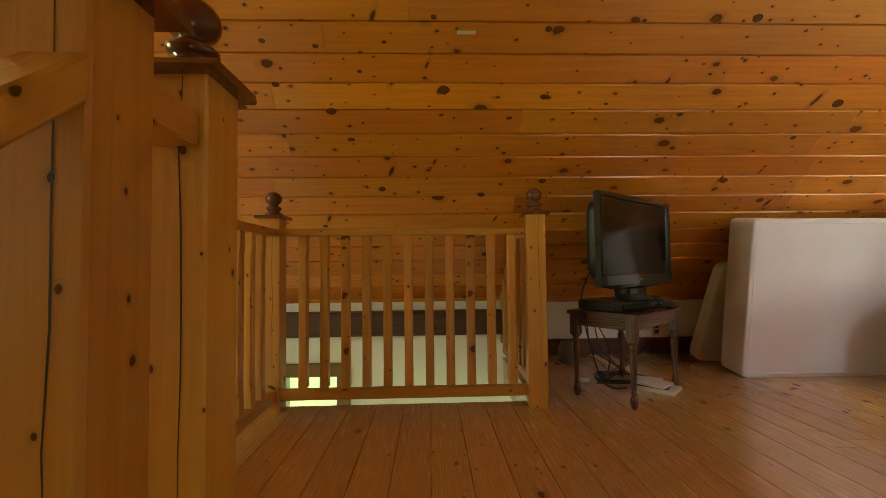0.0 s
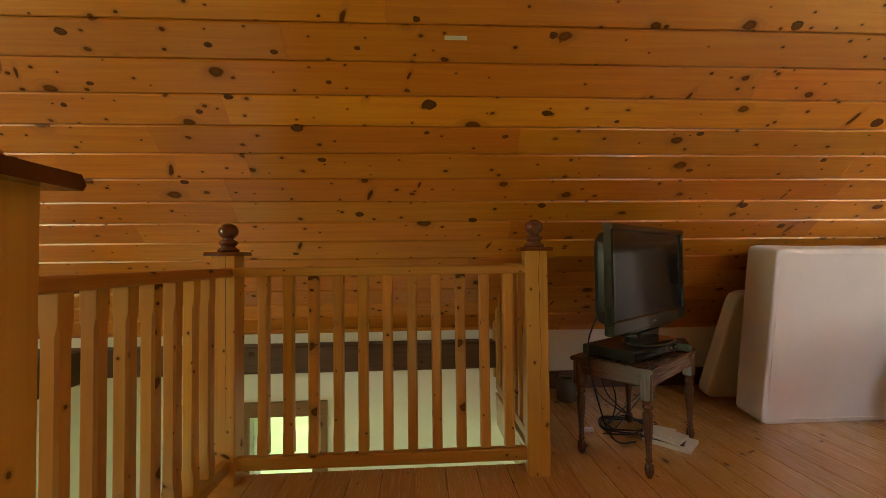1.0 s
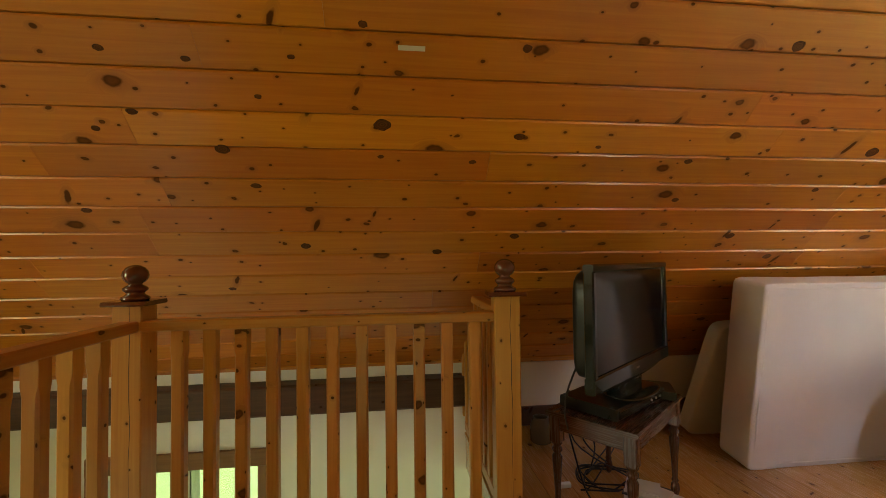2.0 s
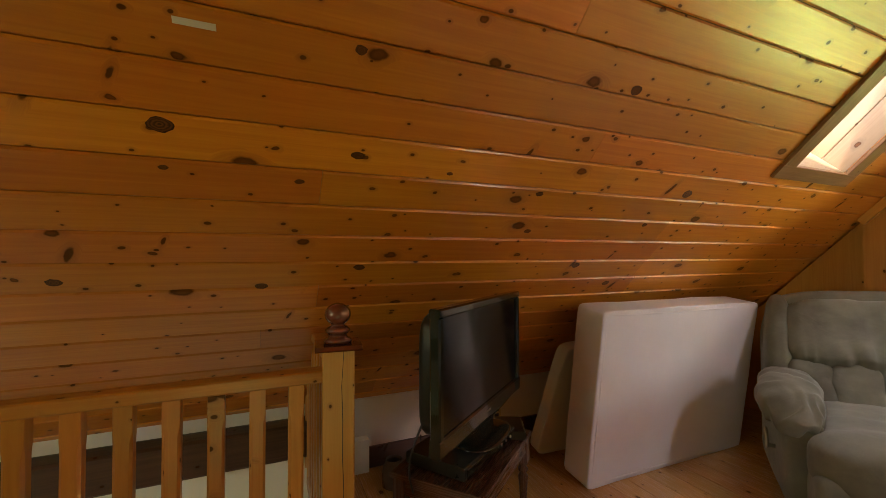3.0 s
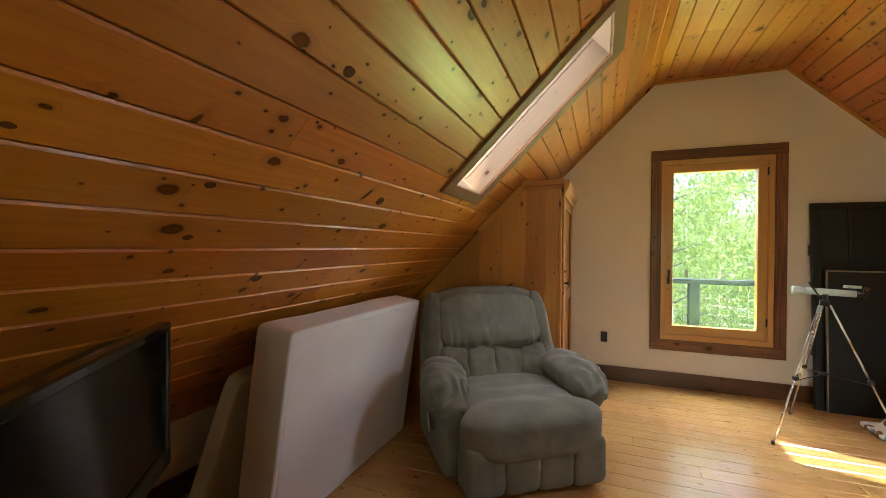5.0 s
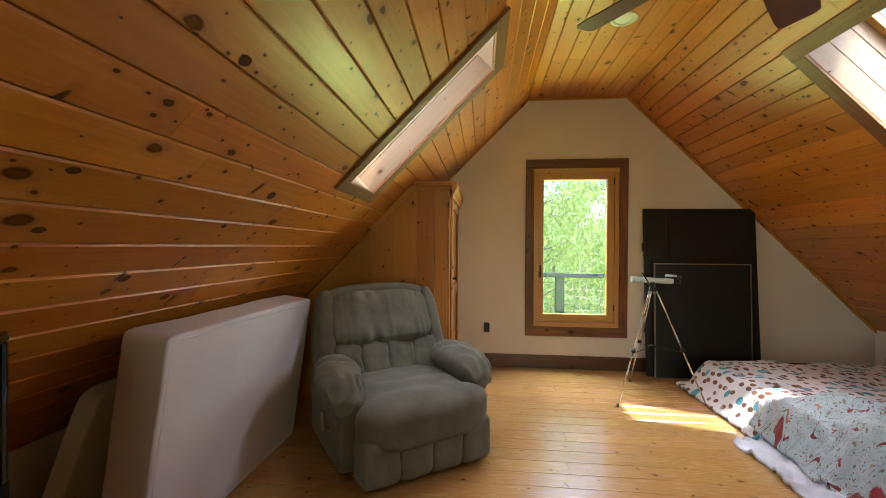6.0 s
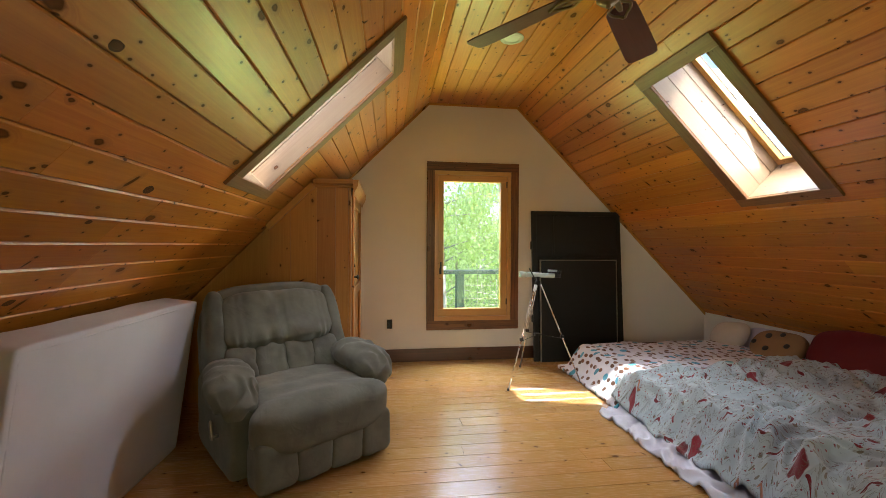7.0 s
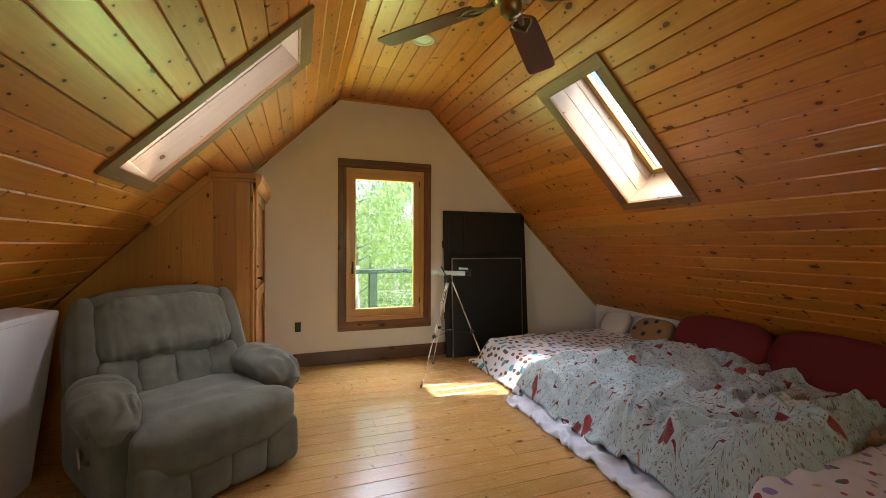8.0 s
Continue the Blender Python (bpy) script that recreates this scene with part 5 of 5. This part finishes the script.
# ---- ceiling fan and recessed light ----
fan = thing("ceiling_fan", "four-blade ceiling fan with dark blades and aged brass irons", "ceiling fan", pose(2.10, 0.0, 0))
HUB = 2.52
part("canopy", lathe(B(), [(0.03, 2.90), (0.055, 2.92), (0.075, 2.955), (0.078, 2.974)], None, 24), M_BRONZE, fan)
part("downrod", lathe(B(), [(0.013, 2.60), (0.013, 2.91)], None, 12), M_BRONZE, fan)
part("motor_housing", lathe(B(), [(0.05, 2.435), (0.085, 2.44), (0.118, 2.465), (0.125, 2.50), (0.120, 2.545), (0.09, 2.585), (0.045, 2.61), (0.016, 2.62)], Matrix.Translation((0, 0, HUB - 2.45)), 32), M_BRONZE, fan)
part("switch_housing", lathe(B(), [(0.006, 2.335), (0.012, 2.34), (0.010, 2.352), (0.035, 2.358), (0.052, 2.375), (0.055, 2.40), (0.048, 2.43), (0.06, 2.437)], Matrix.Translation((0, 0, HUB - 2.45)), 28), M_BRONZE, fan)
for k in range(4):
    q = pose(0, 0, HUB, 0, 0, 45 + 90 * k) @ pose(0, 0, 0, 0, 5.2, 0)
    bm = B()
    lay = uvl(bm)
    outline = [(0.185, -0.054), (0.215, -0.07), (0.30, -0.075), (0.66, -0.086), (0.715, -0.08), (0.73, -0.058), (0.73, 0.058), (0.715, 0.08), (0.66, 0.086), (0.30, 0.075), (0.215, 0.07), (0.185, 0.054)]
    tilt = q @ pose(0, 0, 0, -12)
    fr = [bm.verts.new(tilt @ Vector((x, y, -0.003))) for x, y in outline]
    bk = [bm.verts.new(tilt @ Vector((x, y, 0.003))) for x, y in outline]
    n = len(outline)
    for f in [bm.faces.new(fr[::-1]), bm.faces.new(bk)] + [bm.faces.new((fr[i], fr[(i + 1) % n], bk[(i + 1) % n], bk[i])) for i in range(n)]:
        for lp in f.loops:
            i = (fr + bk).index(lp.vert) % n
            lp[lay].uv = (outline[i][0], outline[i][1] + k)
    bmesh.ops.recalc_face_normals(bm, faces=bm.faces[:])
    blade = part("blade", bm, M_BLADE, fan)
    for s in (-1, 1):
        pts = [tilt @ Vector(p) for p in ((0.09, s * 0.012, 0.0), (0.14, s * 0.02, -0.012), (0.18, s * 0.05, -0.012), (0.225, s * 0.042, -0.008), (0.25, s * 0.02, -0.008), (0.28, s * 0.004, -0.007))]
        curve_tube("blade_iron", pts, 0.007, M_BRONZE, blade, "curled brass blade iron")
    bm = cushion(B(), (0.13, 0.03, 0.012), tilt @ Matrix.Translation((0.15, 0, -0.012)), 3, 6)
    part("blade_iron", bm, M_BRONZE, blade, "curled brass blade iron")
lamp = thing("recessed_light", "round white recessed ceiling light, switched off", "ceiling light", pose(3.49, 0.02, ZC))
part("trim_ring", lathe(B(), [(0.068, -0.001), (0.090, -0.003), (0.092, -0.008), (0.066, -0.010), (0.066, -0.001)], None, 32), M_WHITE, lamp)
part("bulb", lathe(B(), [(0.02, -0.012), (0.05, -0.009), (0.064, -0.003), (0.065, -0.001)], None, 28), M_WHITE, lamp, "white bulb face")


# ---- outside ----
bm = B()
ring = [[bm.verts.new((18 * s * math.cos(a), 18 * s * math.sin(a), -3.1)) for a in [2 * math.pi * k / 48 for k in range(48)]] for s in (1.0, 4.0, 20.0, 100.0)]
bm.faces.new(ring[0])
for a, b in zip(ring, ring[1:]):
    for k in range(48):
        bm.faces.new((a[k], b[k], b[(k + 1) % 48], a[(k + 1) % 48]))
structure("ground", bm, M_GRASS, "bright green lawn round the house", "ground")

deck = tagged(thing("deck_railing", "dark green deck railing with wire mesh panels", "railing"), "", "")
RX = 6.5
part("top_rail", block(B(), RX - 0.05, RX + 0.05, -4.0, 3.0, 0.90, 0.965, "y", 0.006), M_IRON, deck)
part("bottom_rail", block(B(), RX - 0.03, RX + 0.03, -4.0, 3.0, 0.02, 0.07, "y", 0.006), M_IRON, deck)
for y in (-3.6, -1.85, -0.10, 1.65):
    part("post", block(B(), RX - 0.055, RX + 0.055, y - 0.06, y + 0.06, -0.15, 0.8995, "z", 0.006), M_IRON, deck)
bm = B()
for k in range(70):
    tube(bm, (RX, -3.98 + 0.1 * k, 0.07), (RX, -3.98 + 0.1 * k, 0.90), 0.0028, 5)
for k in range(8):
    tube(bm, (RX, -4, 0.12 + 0.1 * k), (RX, 3, 0.12 + 0.1 * k), 0.0028, 5)
part("wire_mesh", bm, M_SILVER, deck)
bm = B()
block(bm, 6.3, 6.7, -4, 3, -0.30, -0.15, "y", 0)
structure("deck", bm, M_BEAM, "weathered wooden deck outside the window", "deck")


def tree(x, y, h, seed, leaves=5200):
    rn = random.Random(seed)
    ob = thing("tree", "leafy young broadleaf tree in fresh green leaf", "tree", pose(x, y, -3.1), "trees behind the deck")
    bm = B()
    top = Vector((rn.uniform(-0.3, 0.3), rn.uniform(-0.3, 0.3), h * 0.92))
    tube(bm, (0, 0, 0), top * 0.5, 0.10, 8, 0, 0.065)
    tube(bm, top * 0.5, top, 0.065, 8, 0, 0.015)
    tips = []
    for k in range(26):
        f = rn.uniform(0.16, 0.95)
        a = rn.uniform(0, 2 * math.pi)
        ln = (1.05 - f) * h * 0.30 * rn.uniform(0.6, 1.2) + 0.4
        b0 = top * f
        b1 = b0 + Vector((math.cos(a) * ln, math.sin(a) * ln, ln * rn.uniform(0.1, 0.6)))
        tube(bm, b0, b1, 0.022, 5, 0, 0.006)
        tips += [b0.lerp(b1, t) for t in (0.45, 0.7, 0.9, 1.05)]
    part("trunk", bm, M_BARK, ob)
    verts, faces = [], []
    for k in range(leaves):
        c = rn.choice(tips) + Vector((rn.gauss(0, 0.30), rn.gauss(0, 0.30), rn.gauss(0, 0.24)))
        q = Euler((rn.uniform(0, 6.3), rn.uniform(0, 6.3), rn.uniform(0, 6.3))).to_matrix()
        s = rn.uniform(0.04, 0.075)
        i = len(verts)
        verts += [c + q @ Vector(p) * s for p in ((-1, 0, 0), (-0.2, -0.62, 0.1), (1, 0, 0), (-0.2, 0.62, 0.1))]
        faces += [(i, i + 1, i + 2), (i, i + 2, i + 3)]
    me = bpy.data.meshes.new("crown")
    me.from_pydata(verts, [], faces)
    me.materials.append(M_LEAF)
    cr = new("crown", me)
    cr.parent = ob
    return ob


rn = random.Random(12)
for k, (x, y) in enumerate(((11.5, -0.6), (13.0, -3.0), (14.5, 0.8), (16.0, -4.6), (17.0, -1.9), (20.0, -3.6), (21.0, -6.4), (24.0, -1.0), (27.0, -5.2), (30.0, -8.0), (32.0, -3.0))):
    tree(x, y, rn.uniform(7.0, 10.0), k + 1)

# ---- floor planks, last ----
def plank(x0, x1, y0, y1):
    bm = B()
    c = 0.0016
    prof = [(-0.0205, x0), (-0.0205, x1), (-c, x1), (0, x1 - c), (0, x0 + c), (-c, x0)]
    extrude(bm, prof, y0, y1, AX["y"])
    bmesh.ops.recalc_face_normals(bm, faces=bm.faces[:])
    part("plank", bm, M_FLOOR, floor)


PW = 0.1385
k = -7
rn = random.Random(8)
while k * PW < W:
    x0, x1 = max(k * PW, -0.95), min((k + 1) * PW - 0.0016, W)
    if x1 - x0 > 0.02:
        lo, hi = (SY1 - 0.03, 2.04) if x1 < 0.57 else (KS, KN)
        cuts = [lo]
        while hi - cuts[-1] > 3.0:
            cuts.append(cuts[-1] + rn.uniform(1.2, 2.8))
        cuts.append(hi)
        for a, b in zip(cuts, cuts[1:]):
            plank(x0, x1, a + 0.0006, b - 0.0006)
    k += 1
